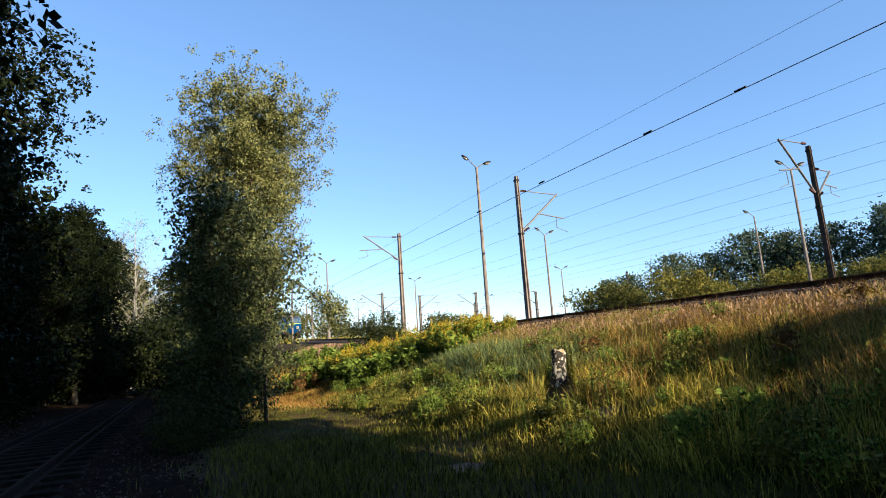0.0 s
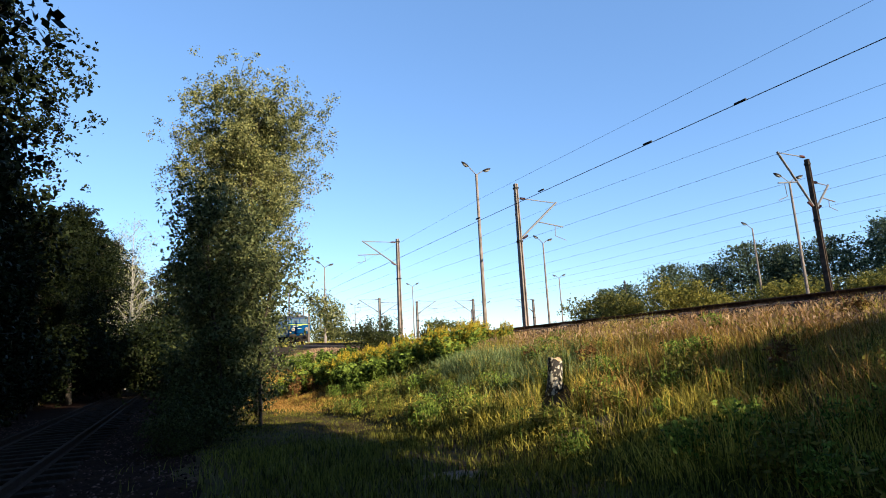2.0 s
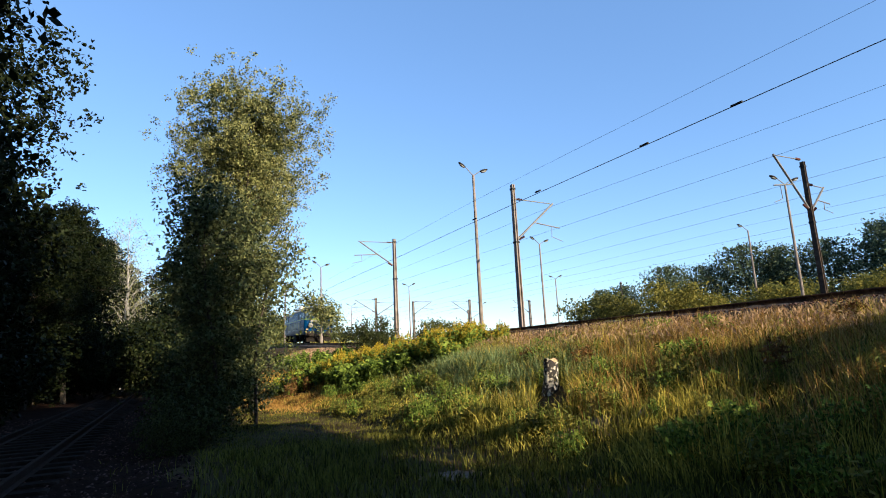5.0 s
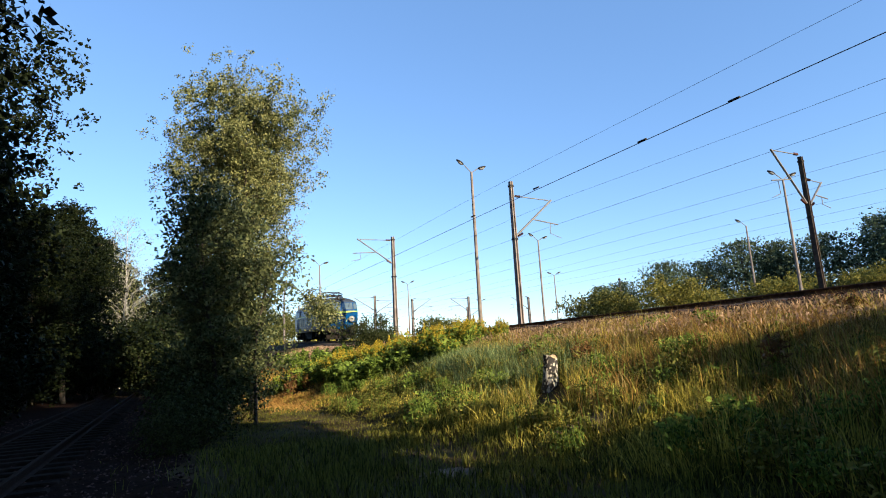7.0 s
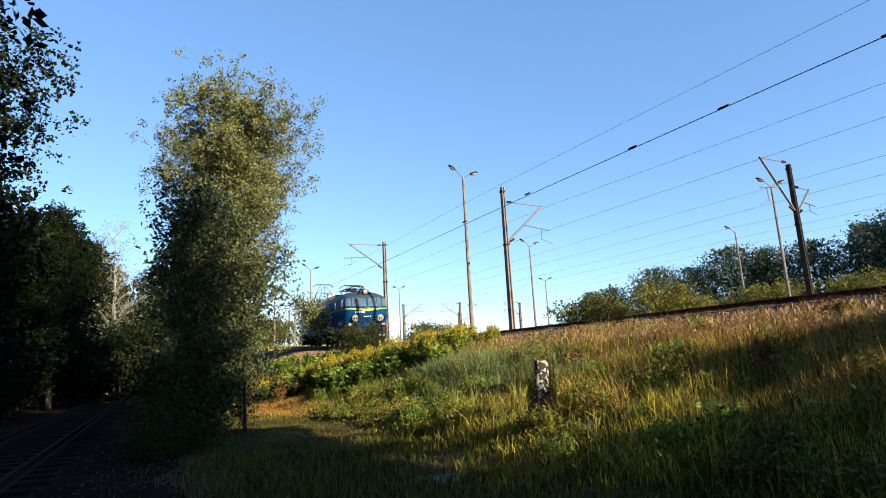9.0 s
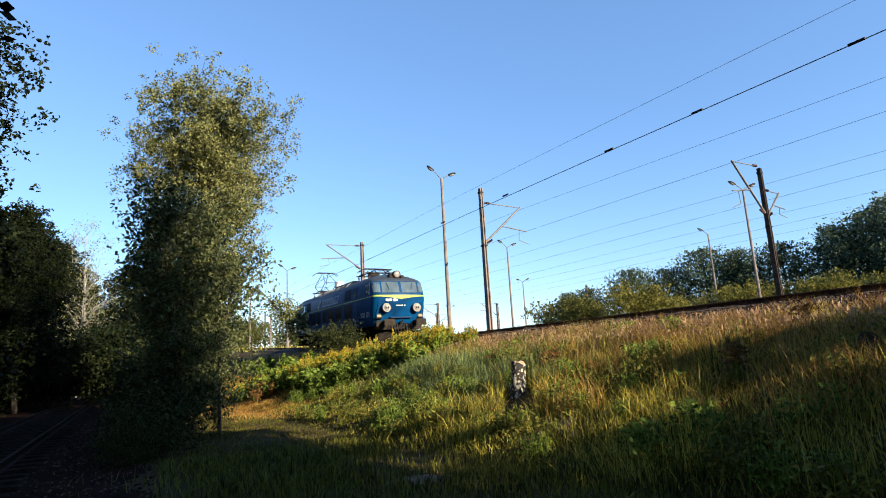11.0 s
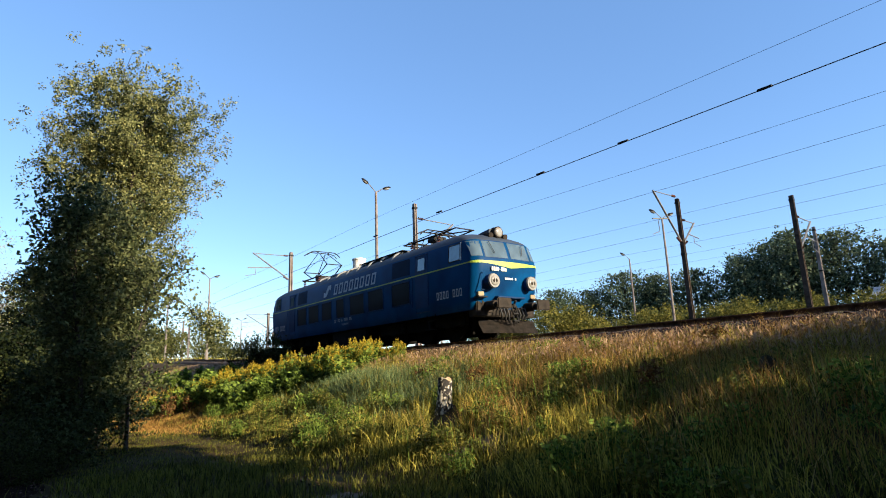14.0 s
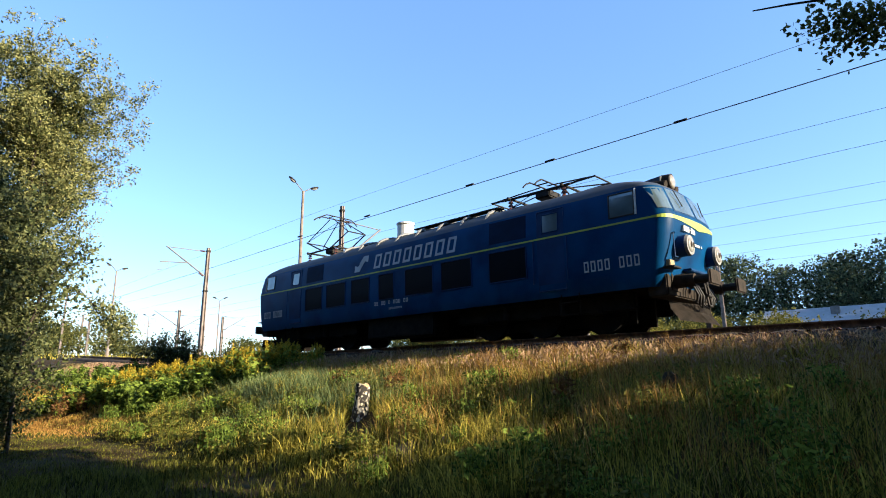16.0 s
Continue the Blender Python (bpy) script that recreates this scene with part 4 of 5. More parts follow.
def pantograph(parent, x, raise_h, flip=1):
    """A diamond current collector: four insulators, base frame, two pairs of arms and a bow."""
    bm = bmesh.new()
    for sx in (-0.9, 0.9):
        tube(bm, (sx, -0.75, 0.3), (sx, 0.75, 0.3), 0.04, sides=6)
    for sy in (-0.6, 0.6):
        tube(bm, (-1.1, sy, 0.3), (1.1, sy, 0.3), 0.035, sides=6)
    box(bm, -0.25, 0.25, -0.3, 0.3, 0.22, 0.42, 0.03)
    base = part("pantograph", bm, DARK_STEEL, parent)
    base.location = (x, 0, 3.78)
    for sx in (-0.9, 0.9):
        for sy in (-0.6, 0.6):
            bm = bmesh.new()
            for i in range(4):
                tube(bm, (sx, sy, -0.12 + i * 0.1), (sx, sy, -0.06 + i * 0.1), 0.085, 0.05, 8)
            part("insulator", bm, INSULATOR, base)
    knee = 1.45 if raise_h > 0.6 else 1.75
    kz = 0.3 + raise_h * 0.42
    for sx in (-1, 1):
        bm = bmesh.new()
        for sy in (-0.45, 0.45):
            tube(bm, (sx * 0.25, sy, 0.34), (sx * knee, sy * 0.95, kz), 0.03, 0.026, 6)
        tube(bm, (sx * knee, -0.45, kz), (sx * knee, 0.45, kz), 0.025, sides=6)
        tube(bm, (sx * 0.25, -0.45, 0.34), (sx * knee, 0.43, kz), 0.012, sides=5)
        part("lower_arm", bm, DARK_STEEL, base)
        bm = bmesh.new()
        tz = 0.34 + raise_h
        for sy in (-0.45, 0.45):
            tube(bm, (sx * knee, sy * 0.95, kz), (sx * 0.12, sy * 0.5, tz), 0.022, 0.018, 6)
        tube(bm, (sx * knee, -0.43, kz), (sx * 0.12, 0.22, tz), 0.01, sides=5)
        part("upper_arm", bm, DARK_STEEL, base)
    bm = bmesh.new()
    for sx in (-0.2, 0.2):
        v = [(sx, y, 0.42 + raise_h - 0.22 * max(0, (abs(y) - 0.6) / 0.35) ** 1.5) for y in (-0.95, -0.8, -0.6, 0, 0.6, 0.8, 0.95)]
        for a, b in zip(v, v[1:]):
            tube(bm, a, b, 0.024, sides=6)
    tube(bm, (-0.2, -0.3, 0.4 + raise_h), (0.2, -0.3, 0.4 + raise_h), 0.02, sides=5)
    tube(bm, (-0.2, 0.3, 0.4 + raise_h), (0.2, 0.3, 0.4 + raise_h), 0.02, sides=5)
    part("bow", bm, DARK_STEEL, base)
    return base


def wheelset(parent, x):
    for s in (-1, 1):
        bm = bmesh.new()
        tube(bm, (x, s * 0.68, 0.625), (x, s * 0.82, 0.625), 0.625, sides=28)
        tube(bm, (x, s * 0.66, 0.625), (x, s * 0.69, 0.625), 0.655, sides=28)
        part("wheel", bm, BLACK, parent)
        bm = bmesh.new()
        box(bm, x - 0.2, x + 0.2, s * 1.0 - 0.12, s * 1.0 + 0.12, 0.425, 0.8, 0.04)
        part("axle_box", bm, BLACK, parent)
    bm = bmesh.new()
    tube(bm, (x, -0.95, 0.625), (x, 0.95, 0.625), 0.1, sides=12)
    part("axle", bm, BLACK, parent)


def locomotive():
    ob = empty("locomotive", Matrix(), "blue electric locomotive with a yellow-green stripe on the main line", "locomotive")
    v, f, n = hull([0.92, 1.0, 1.15, 1.45, 1.8, 2.1, 2.4, 2.52, 2.7, 2.95, 3.16, 3.26])
    mesh_object("body", v, f, BLUE, ob, smooth=True)
    v, f, n = hull([3.26, 3.34, 3.40, 3.47, 3.54, 3.62, 3.70, 3.76, 3.80])
    mesh_object("roof", v, f, ROOF, ob, smooth=True)
    bm = bmesh.new()
    L, W, cx, cy, bow = hull_at(3.80)
    bm.faces.new([bm.verts.new((x, y, 3.80)) for x, y, z in hull_ring(L, W, cx, cy, bow, 3.80)])
    part("roof_ridge", bm, ROOF, ob)
    # floor plate under the body
    bm = bmesh.new()
    L, W, cx, cy, bow = hull_at(0.92)
    bm.faces.new([bm.verts.new((x, y, 0.93)) for x, y, z in hull_ring(L - 0.02, W - 0.02, cx, cy, bow, 0.93)])
    part("floor_plate", bm, BLACK, ob)
    # stripe round the body, widening to a chevron on both ends
    L, W, cx, cy, bow = hull_at(2.45)
    ring = hull_ring(L + 0.008, W + 0.008, cx, cy, bow, 2.45)
    bm = bmesh.new()
    lo, hi = [], []
    for x, y, z in ring:
        nose = max(0.0, min(1.0, (abs(x) - (L - 0.5)) / 0.3))
        hi.append(bm.verts.new((x, y, 2.475 + 0.035 * nose)))
        lo.append(bm.verts.new((x, y, 2.445 - nose * (0.02 + 0.13 * max(0, 1 - abs(y) / 1.0)))))
    for i in range(len(ring)):
        j = (i + 1) % len(ring)
        bm.faces.new((lo[i], lo[j], hi[j], hi[i]))
    part("stripe", bm, STRIPE, ob)
    # flank windows, dark panels, doors, cab windows
    for x0, x1 in ((-5.2, -4.1), (-3.8, -2.65), (-2.3, -1.3), (-0.8, -0.05), (0.5, 1.75), (2.1, 3.3), (3.95, 5.2)):
        side_panel("window", x0, x1, 1.5, 2.34, GLASS_DARK, ob, frame_mat=BLUE_DARK)
    for x0, x1 in ((3.95, 5.2), (-5.2, -4.1)):
        side_panel("ventilation_panel", x0, x1, 2.58, 3.2, LOUVRE, ob)
    for x0, x1 in ((5.55, 6.35), (-6.35, -5.55)):
        side_panel("door", x0, x1, 1.1, 3.18, BLUE_DARK, ob, 0.0, "dark blue cab door", BLUE_DARK)
        side_panel("window", x0 + 0.16, x1 - 0.16, 2.6, 3.08, GLASS_CAB, ob, 0.006, frame_mat=BLUE_DARK)
        for s in (-1, 1):
            for x in (x0 - 0.1, x1 + 0.1):
                bm = bmesh.new()
                tube(bm, (x, s * 1.56, 1.3), (x, s * 1.54, 2.4), 0.016, sides=6)
                part("handrail", bm, BLUE_DARK, ob)
    for x0, x1 in ((7.6, 8.22), (-8.22, -7.6)):
        side_panel("window", x0, x1, 2.62, 3.18, GLASS_CAB, ob, 0.002, frame_mat=RUBBER)
        bm = bmesh.new()
        for s in (-1, 1):
            xe = x1 if x0 > 0 else x0
            tube(bm, (xe + 0.04 * (1 if x0 > 0 else -1), -s * side_y(2.6), 2.6), (xe + 0.04 * (1 if x0 > 0 else -1), -s * side_y(3.2), 3.22), 0.025, sides=6)
        part("window_post", bm, WHITE, ob)
    # windscreens: panes that follow the bowed end
    def end_pane(e, y0, y1, z0, z1, name, mat, off=0.006):
        bm = bmesh.new()
        cols = 6
        grid = []
        for i in range(cols + 1):
            y = y0 + (y1 - y0) * i / cols
            col = []
            for z in (z0, (z0 + z1) / 2, z1):
                L, W, cx, cy, bow = hull_at(z)
                pts = [q for q in hull_ring(L + off, W + off, cx, cy, bow, z) if q[0] > 0]
                pts.sort(key=lambda q: q[1])
                x = float(np.interp(y, [q[1] for q in pts], [q[0] for q in pts]))
                col.append(bm.verts.new((e * x, y, z)))
            grid.append(col)
        for i in range(cols):
            for j in range(2):
                bm.faces.new((grid[i][j], grid[i + 1][j], grid[i + 1][j + 1], grid[i][j + 1]))
        return part(name, bm, mat, ob, smooth=True)
    for e in (1, -1):
        for s in (-1, 1):
            pn = end_pane(e, s * 0.07, s * 1.0, 2.64, 3.22, "windscreen", GLASS_CAB, 0.012)
            fr = end_pane(e, s * 0.03, s * 1.04, 2.60, 3.26, "windscreen_frame", BLUE_DARK, 0.006)
            end_pane(e, s * 1.09, s * 1.44, 2.66, 3.2, "corner_window", GLASS_CAB, 0.010)
            # wiper
            bm = bmesh.new()
            L = hull_at(2.95)[0] + 0.03
            tube(bm, (e * (L - 0.1), s * 0.75, 3.2), (e * (L + 0.03), s * 0.62, 2.8), 0.012, sides=5)
            part("wiper", bm, RUBBER, ob)
            # headlight: drum, rim, glass
            hx = hull_at(1.83)[0]
            bm = bmesh.new()
            tube(bm, (e * (hx - 0.35), s * 0.86, 1.83), (e * (hx + 0.14), s * 0.86, 1.83), 0.26, 0.235, 24)
            hl = part("headlight", bm, BLUE_DARK, ob)
            bm = bmesh.new()
            tube(bm, (e * (hx + 0.13), s * 0.86, 1.83), (e * (hx + 0.19), s * 0.86, 1.83), 0.245, 0.225, 24)
            part("rim", bm, RIM, hl, "pale grey painted rim")
            bm = bmesh.new()
            bmesh.ops.create_uvsphere(bm, u_segments=20, v_segments=10, radius=1.0, matrix=Matrix.Translation((e * (hx + 0.185), s * 0.86, 1.83)) @ Matrix.Diagonal((0.05, 0.165, 0.165, 1)))
            part("glass", bm, LAMP_GLASS, hl, smooth=True)
            bm = bmesh.new()
            for dy in (-0.055, 0.055):
                bmesh.ops.create_uvsphere(bm, u_segments=10, v_segments=6, radius=1.0, matrix=Matrix.Translation((e * (hx + 0.23), s * 0.86 + dy, 1.83)) @ Matrix.Diagonal((0.016, 0.045, 0.07, 1)))
            part("bulb_shields", bm, GRIME, hl)
            # grab rail loop beside the light
            bm = bmesh.new()
            lx = hull_at(1.8)[0] - 0.13
            for q0, q1 in (((s * 1.12, 1.55), (s * 1.27, 1.55)), ((s * 1.27, 1.55), (s * 1.22, 2.1)), ((s * 1.22, 2.1), (s * 1.12, 2.1))):
                tube(bm, (e * (lx + 0.12), *q0), (e * (lx + 0.1), *q1), 0.014, sides=6)
            part("grab_rail", bm, BLUE_DARK, ob)
            # buffer: socket, stem, plate
            bm = bmesh.new()
            tube(bm, (e * 8.55, s * 0.875, 1.05), (e * 9.2, s * 0.875, 1.05), 0.17, 0.14, 16)
            box(bm, min(e * 8.6, e * 8.78), max(e * 8.6, e * 8.78), s * 0.875 - 0.24, s * 0.875 + 0.24, 0.82, 1.28, 0.02)
            bf = part("buffer", bm, GRIME, ob)
            bm = bmesh.new()
            tube(bm, (e * 9.15, s * 0.875, 1.05), (e * 9.58, s * 0.875, 1.05), 0.09, sides=12)
            part("stem", bm, DARK_STEEL, bf)
            bm = bmesh.new()
            box(bm, min(e * 9.55, e * 9.62), max(e * 9.55, e * 9.62), s * 0.875 - 0.3, s * 0.875 + 0.3, 0.88, 1.22, 0.03)
            part("plate", bm, GRIME, bf)
            # step and yellow block at the corner
            bm = bmesh.new()
            box(bm, min(e * 8.72, e * 8.98), max(e * 8.72, e * 8.98), s * 1.2 - 0.2, s * 1.2 + 0.2, 1.3, 1.34, 0.01)
            part("step", bm, DARK_STEEL, ob)
            bm = bmesh.new()
            box(bm, min(e * 8.75, e * 8.86), max(e * 8.75, e * 8.86), s * 1.18 - 0.12, s * 1.18 + 0.12, 1.36, 1.5, 0.01)
            part("marker_block", bm, MARKER, ob, "faded yellow painted block")
            # hoses
            for k2, y in enumerate((0.25, 0.4, 0.55)):
                pts = [Vector((e * 8.8, s * y, 1.0)), Vector((e * 9.02, s * y, 0.98)), Vector((e * 9.12, s * (y + 0.02), 0.75)), Vector((e * 9.05, s * (y - 0.05), 0.5 + 0.06 * k2)), Vector((e * 8.95, s * (y - 0.1), 0.62))]
                hv, hf = tube_line(pts, [0.028] * 5, 7)
                mesh_object("hose", hv, hf, RUBBER, ob, smooth=True)
        # buffer beam, shelf, coupling, plough
        bm = bmesh.new()
        box(bm, min(e * 8.3, e * 8.76), max(e * 8.3, e * 8.76), -1.3, 1.3, 0.72, 1.22, 0.03)
        part("buffer_beam", bm, GRIME, ob)
        bm = bmesh.new()
        box(bm, min(e * 8.85, e * 9.05), max(e * 8.85, e * 9.05), -0.62, 0.62, 1.3, 1.36, 0.015)
        part("front_shelf", bm, BLUE_DARK, ob)
        bm = bmesh.new()
        box(bm, min(e * 8.7, e * 9.15), max(e * 8.7, e * 9.15), -0.05, 0.05, 0.98, 1.12, 0.02)
        tube(bm, (e * 9.12, 0, 1.12), (e * 9.2, 0, 1.2), 0.04, sides=8)
        part("drawhook", bm, DARK_STEEL, ob)
        bm = bmesh.new()
        for s in (-1, 1):
            tube(bm, (e * 9.1, s * 0.09, 1.05), (e * 9.16, s * 0.09, 0.55), 0.025, sides=6)
        tube(bm, (e * 9.16, -0.12, 0.78), (e * 9.16, 0.12, 0.78), 0.035, sides=8)
        tube(bm, (e * 9.16, -0.1, 0.54), (e * 9.16, 0.1, 0.54), 0.03, sides=8)
        part("screw_coupling", bm, DARK_STEEL, ob)
        bm = bmesh.new()
        prof = [(8.72, 0.6), (8.76, 0.42), (8.94, 0.16)]
        r2 = [[bm.verts.new((e * (x + (0.16 if abs(y) < 0.1 else 0.0)), y, z)) for x, z in prof] for y in (-1.25, 0.0, 1.25)]
        for i in range(2):
            for j in range(2):
                bm.faces.new((r2[i][j], r2[i + 1][j], r2[i + 1][j + 1], r2[i][j + 1]))
        bmesh.ops.solidify(bm, geom=bm.faces[:], thickness=0.02)
        part("snow_plough", bm, GRIME, ob, "dusty brown steel snow plough")
        # small bars in place of writing on the end
        hx = hull_at(2.2)[0] - 0.02
        for i in range(8):
            bm = bmesh.new()
            y = -0.85 + i * 0.085
            lo, hi = (2.18, 2.31) if i != 4 else (2.235, 2.255)
            box(bm, min(e * (hx - 0.05), e * (hx + 0.03)), max(e * (hx - 0.05), e * (hx + 0.03)), y, y + 0.06, lo, hi)
            part("number_bar", bm, WHITE, ob)
        hx = hull_at(1.95)[0]
        for i in (0, 1, 2, 3, 4, 6):
            bm = bmesh.new()
            box(bm, min(e * hx, e * (hx + 0.02)), max(e * hx, e * (hx + 0.02)), -0.25 + i * 0.075, -0.25 + i * 0.075 + 0.05, 1.92, 1.98)
            part("lettering_bar", bm, WHITE, ob)
        # top headlight with its dark housing
        bm = bmesh.new()
        prof = [(7.5, 3.62, 3.72), (7.95, 3.5, 3.79), (8.4, 3.4, 3.84)]
        rg = []
        for x, z0, z1 in prof:
            rg.append([bm.verts.new((e * x, y, z)) for y, z in ((-0.34, z0 - 0.1), (-0.28, z1 - 0.06), (0, z1), (0.28, z1 - 0.06), (0.34, z0 - 0.1))])
        for a, b in zip(rg, rg[1:]):
            for i in range(4):
                bm.faces.new((a[i], a[i + 1], b[i + 1], b[i]))
        bm.faces.new(rg[-1])
        tl = part("top_headlight", bm, ROOF, ob)
        bm = bmesh.new()
        tube(bm, (e * 8.35, 0, 3.66), (e * 8.58, 0, 3.66), 0.21, 0.2, 24)
        part("rim", bm, GRIME, tl)
        bm = bmesh.new()
        bmesh.ops.create_uvsphere(bm, u_segments=20, v_segments=10, radius=1.0, matrix=Matrix.Translation((e * 8.58, 0, 3.66)) @ Matrix.Diagonal((0.05, 0.17, 0.17, 1)))
        part("glass", bm, LAMP_GLASS, tl, smooth=True)
        for s in (-1, 1):
            bm = bmesh.new()
            tube(bm, (e * 8.2, s * 0.33, 3.6), (e * 8.55, s * 0.33, 3.52), 0.07, 0.1, 12)
            part("horn", bm, GRIME, ob)
    # lettering as plain shapes: emblem, big word, numbers
    for s in (-1, 1):
        bm = bmesh.new()
        for k3 in (0, 1):
            pts = [(-2.0, 2.60), (-1.72, 2.60), (-1.52, 2.84), (-1.62, 2.98), (-1.82, 2.78), (-1.98, 2.84)] if k3 == 0 else [(-1.25, 3.12), (-1.53, 3.12), (-1.73, 2.9), (-1.63, 2.74), (-1.43, 2.94), (-1.27, 2.88)]
            bm.faces.new([bm.verts.new((x - 0.15, s * -(side_y(z) - 0.003), z)) for x, z in pts])
        part("emblem", bm, GREY_LETTER, ob, "pale grey two-part emblem")
    char_bars(ob, "word_bar", -1.15, 2.75, 2.6, 0.48, 8, GREY_LETTER, slant=0.18)
    char_bars(ob, "number_bar", 6.85, 8.3, 1.42, 0.26, 8, GREY_LETTER, gaps=(4,))
    char_bars(ob, "number_bar", -8.3, -6.85, 1.42, 0.26, 8, GREY_LETTER, gaps=(3,))
    char_bars(ob, "small_number_bar", -1.05, 0.65, 1.33, 0.12, 14, GREY_LETTER, gaps=(2, 5, 7, 11))
    char_bars(ob, "small_text_bar", -0.3, 0.35, 1.16, 0.06, 8, GREY_LETTER)
    char_bars(ob, "small_text_bar", 6.85, 7.5, 1.22, 0.05, 9, BLUE_DARK)
    # roof: resistor covers with pale ribs, vent drum, walkway
    for i in range(8):
        x0 = -4.1 + i * 0.98
        bm = bmesh.new()
        rg = []
        for x in (x0 + 0.1, x0 + 0.92):
            rg.append([bm.verts.new((x, s * y, z)) for s, y, z in ((-1, 1.33, 3.3), (-1, 1.16, 3.56), (-1, 0.9, 3.7), (-1, 0.5, 3.8), (1, 0.5, 3.8), (1, 0.9, 3.7), (1, 1.16, 3.56), (1, 1.33, 3.3))])
        for j in range(7):
            bm.faces.new((rg[0][j], rg[0][j + 1], rg[1][j + 1], rg[1][j]))
        bm.faces.new(rg[0])
        bm.faces.new(rg[1])
        part("resistor_cover", bm, DARK_STEEL, ob)
        bm = bmesh.new()
        pts = [(x0 + 0.96, y, z) for y, z in ((-1.36, 3.3), (-1.19, 3.6), (-0.92, 3.74), (-0.5, 3.84), (0.5, 3.84), (0.92, 3.74), (1.19, 3.6), (1.36, 3.3))]
        for a, b in zip(pts, pts[1:]):
            tube(bm, a, b, 0.045, sides=6)
        part("rib", bm, RIB_GREY, ob)
    bm = bmesh.new()
    tube(bm, (-0.75, -0.35, 3.7), (-0.75, -0.35, 4.3), 0.3, sides=20)
    tube(bm, (-0.75, -0.35, 4.27), (-0.75, -0.35, 4.33), 0.33, sides=20)
    part("vent_drum", bm, WHITE, ob, "pale metal vent drum")
    bm = bmesh.new()
    for s in (-1, 1):
        box(bm, 0.3, 3.9, s * 0.8 - 0.14, s * 0.8 + 0.14, 3.8, 3.83)
    part("roof_walkway", bm, DARK_STEEL, ob)
    pantograph(ob, -5.5, 1.35)
    pantograph(ob, 5.0, 0.22)
    # bogies, tanks, wheels
    for c in (-5.15, 5.15):
        bm = bmesh.new()
        for s in (-1, 1):
            box(bm, c - 2.75, c + 2.75, s * 1.02 - 0.09, s * 1.02 + 0.09, 0.48, 0.92, 0.04)
            box(bm, c - 2.5, c + 2.5, s * 0.55 - 0.05, s * 0.55 + 0.05, 0.2, 0.9)
            for q in (-0.9, 0.9):
                tube(bm, (c + q, s * 1.14, 0.5), (c + q, s * 1.14, 0.85), 0.12, sides=10)
        box(bm, c - 1.9, c + 1.9, -0.6, 0.6, 0.4, 0.9)
        bg = part("bogie", bm, BLACK, ob)
        for q in (-1.75, 0, 1.75):
            wheelset(bg, c + q)
        for s in (-1, 1):
            for q in (-2.35, 2.35):
                bm = bmesh.new()
                tube(bm, (c + q, s * 1.0, 0.75), (c + q * 0.96, s * 0.8, 0.35), 0.05, sides=6)
                part("sand_pipe", bm, BLACK, bg)
    for s in (-1, 1):
        bm = bmesh.new()
        box(bm, -1.6, 1.6, s * 0.95 - 0.35, s * 0.95 + 0.35, 0.24, 0.92, 0.05)
        part("equipment_box", bm, BLACK, ob)
    for e in (1, -1):
        for s in (-1, 1):
            bm = bmesh.new()
            for z in (0.45, 0.75):
                box(bm, e * 6.4 - 0.25, e * 6.4 + 0.25, s * 1.4 - 0.1, s * 1.4 + 0.08, z, z + 0.03)
            for x in (-0.25, 0.25):
                tube(bm, (e * 6.4 + x, s * 1.42, 0.45), (e * 6.4 + x, s * 1.42, 0.98), 0.015, sides=5)
            part("door_steps", bm, BLACK, ob)
    return ob


loco = locomotive()


# ---- long low shed beyond the yard ----
shed = empty("long_shed", Matrix.Translation((50.0, 26.0, 1.98)) @ pose(0, 0, 0, 0, 0, TRACK_TURN), "long low shed with a pale sheet roof", "building")
bm = bmesh.new()
box(bm, -14, 14, -3, 3, 0, 3.2)
part("wall", bm, PLASTER, shed)
bm = bmesh.new()
prof = [(-3.5, 3.1), (0, 4.7), (3.5, 3.1), (3.5, 3.25), (0, 4.86), (-3.5, 3.25)]
ends = [[bm.verts.new((x, y, z)) for y, z in prof] for x in (-14.4, 14.4)]
for i in range(6):
    bm.faces.new((ends[0][i], ends[0][(i + 1) % 6], ends[1][(i + 1) % 6], ends[1][i]))
bm.faces.new(ends[0])
bm.faces.new(ends[1])
part("roof", bm, SHEET_ROOF, shed)
for x in (-9, -3, 3, 9):
    bm = bmesh.new()
    box(bm, x - 0.3, x + 0.3, -1.6, -1.0, 3.9, 4.8, 0.03)
    part("roof_vent", bm, GALV, shed)


# ---- grass, herbs and flowers ----
lawn_a, lawn_p = scatter(80000, -26, 2, 0.3, 7.0, lambda a, p: np.clip(0.25 + 0.9 * patchy(a, p, 0.9), 0, 1) * smoothstep((p - path_edge(a) + 0.5) / 1.2))
blades("lawn_grass", lawn_a, lawn_p, 0.17, 0.016, GRASS, "short trodden green grass on the path", 0.5)
la, lp, lh = clumps(2200, 16, -24, 1, 0.6, 6.5, lambda a, p: patchy(a, p, 1.7, 3) * smoothstep((p - path_edge(a) + 0.3) / 1.0), 0.09)
blades("lawn_tufts", la, lp, 0.24 * lh, 0.015, GRASS, "tufts of longer grass on the path", 0.55)
fa, fp = scatter(9000, -70, -24, 2.6, 8.0)
blades("far_lawn_grass", fa, fp, 0.28, 0.04, GRASS, "green grass farther down the path", 0.5)
ba, bp = scatter(46000, -34, 4, 5.2, 11.6, lambda a, p: np.clip(0.35 + 0.8 * patchy(a, p, 1.1, 2), 0, 1))
blades("bank_grass", ba, bp, 0.24, 0.015, GRASS_TALL, "green grass on the railway bank", 0.7)
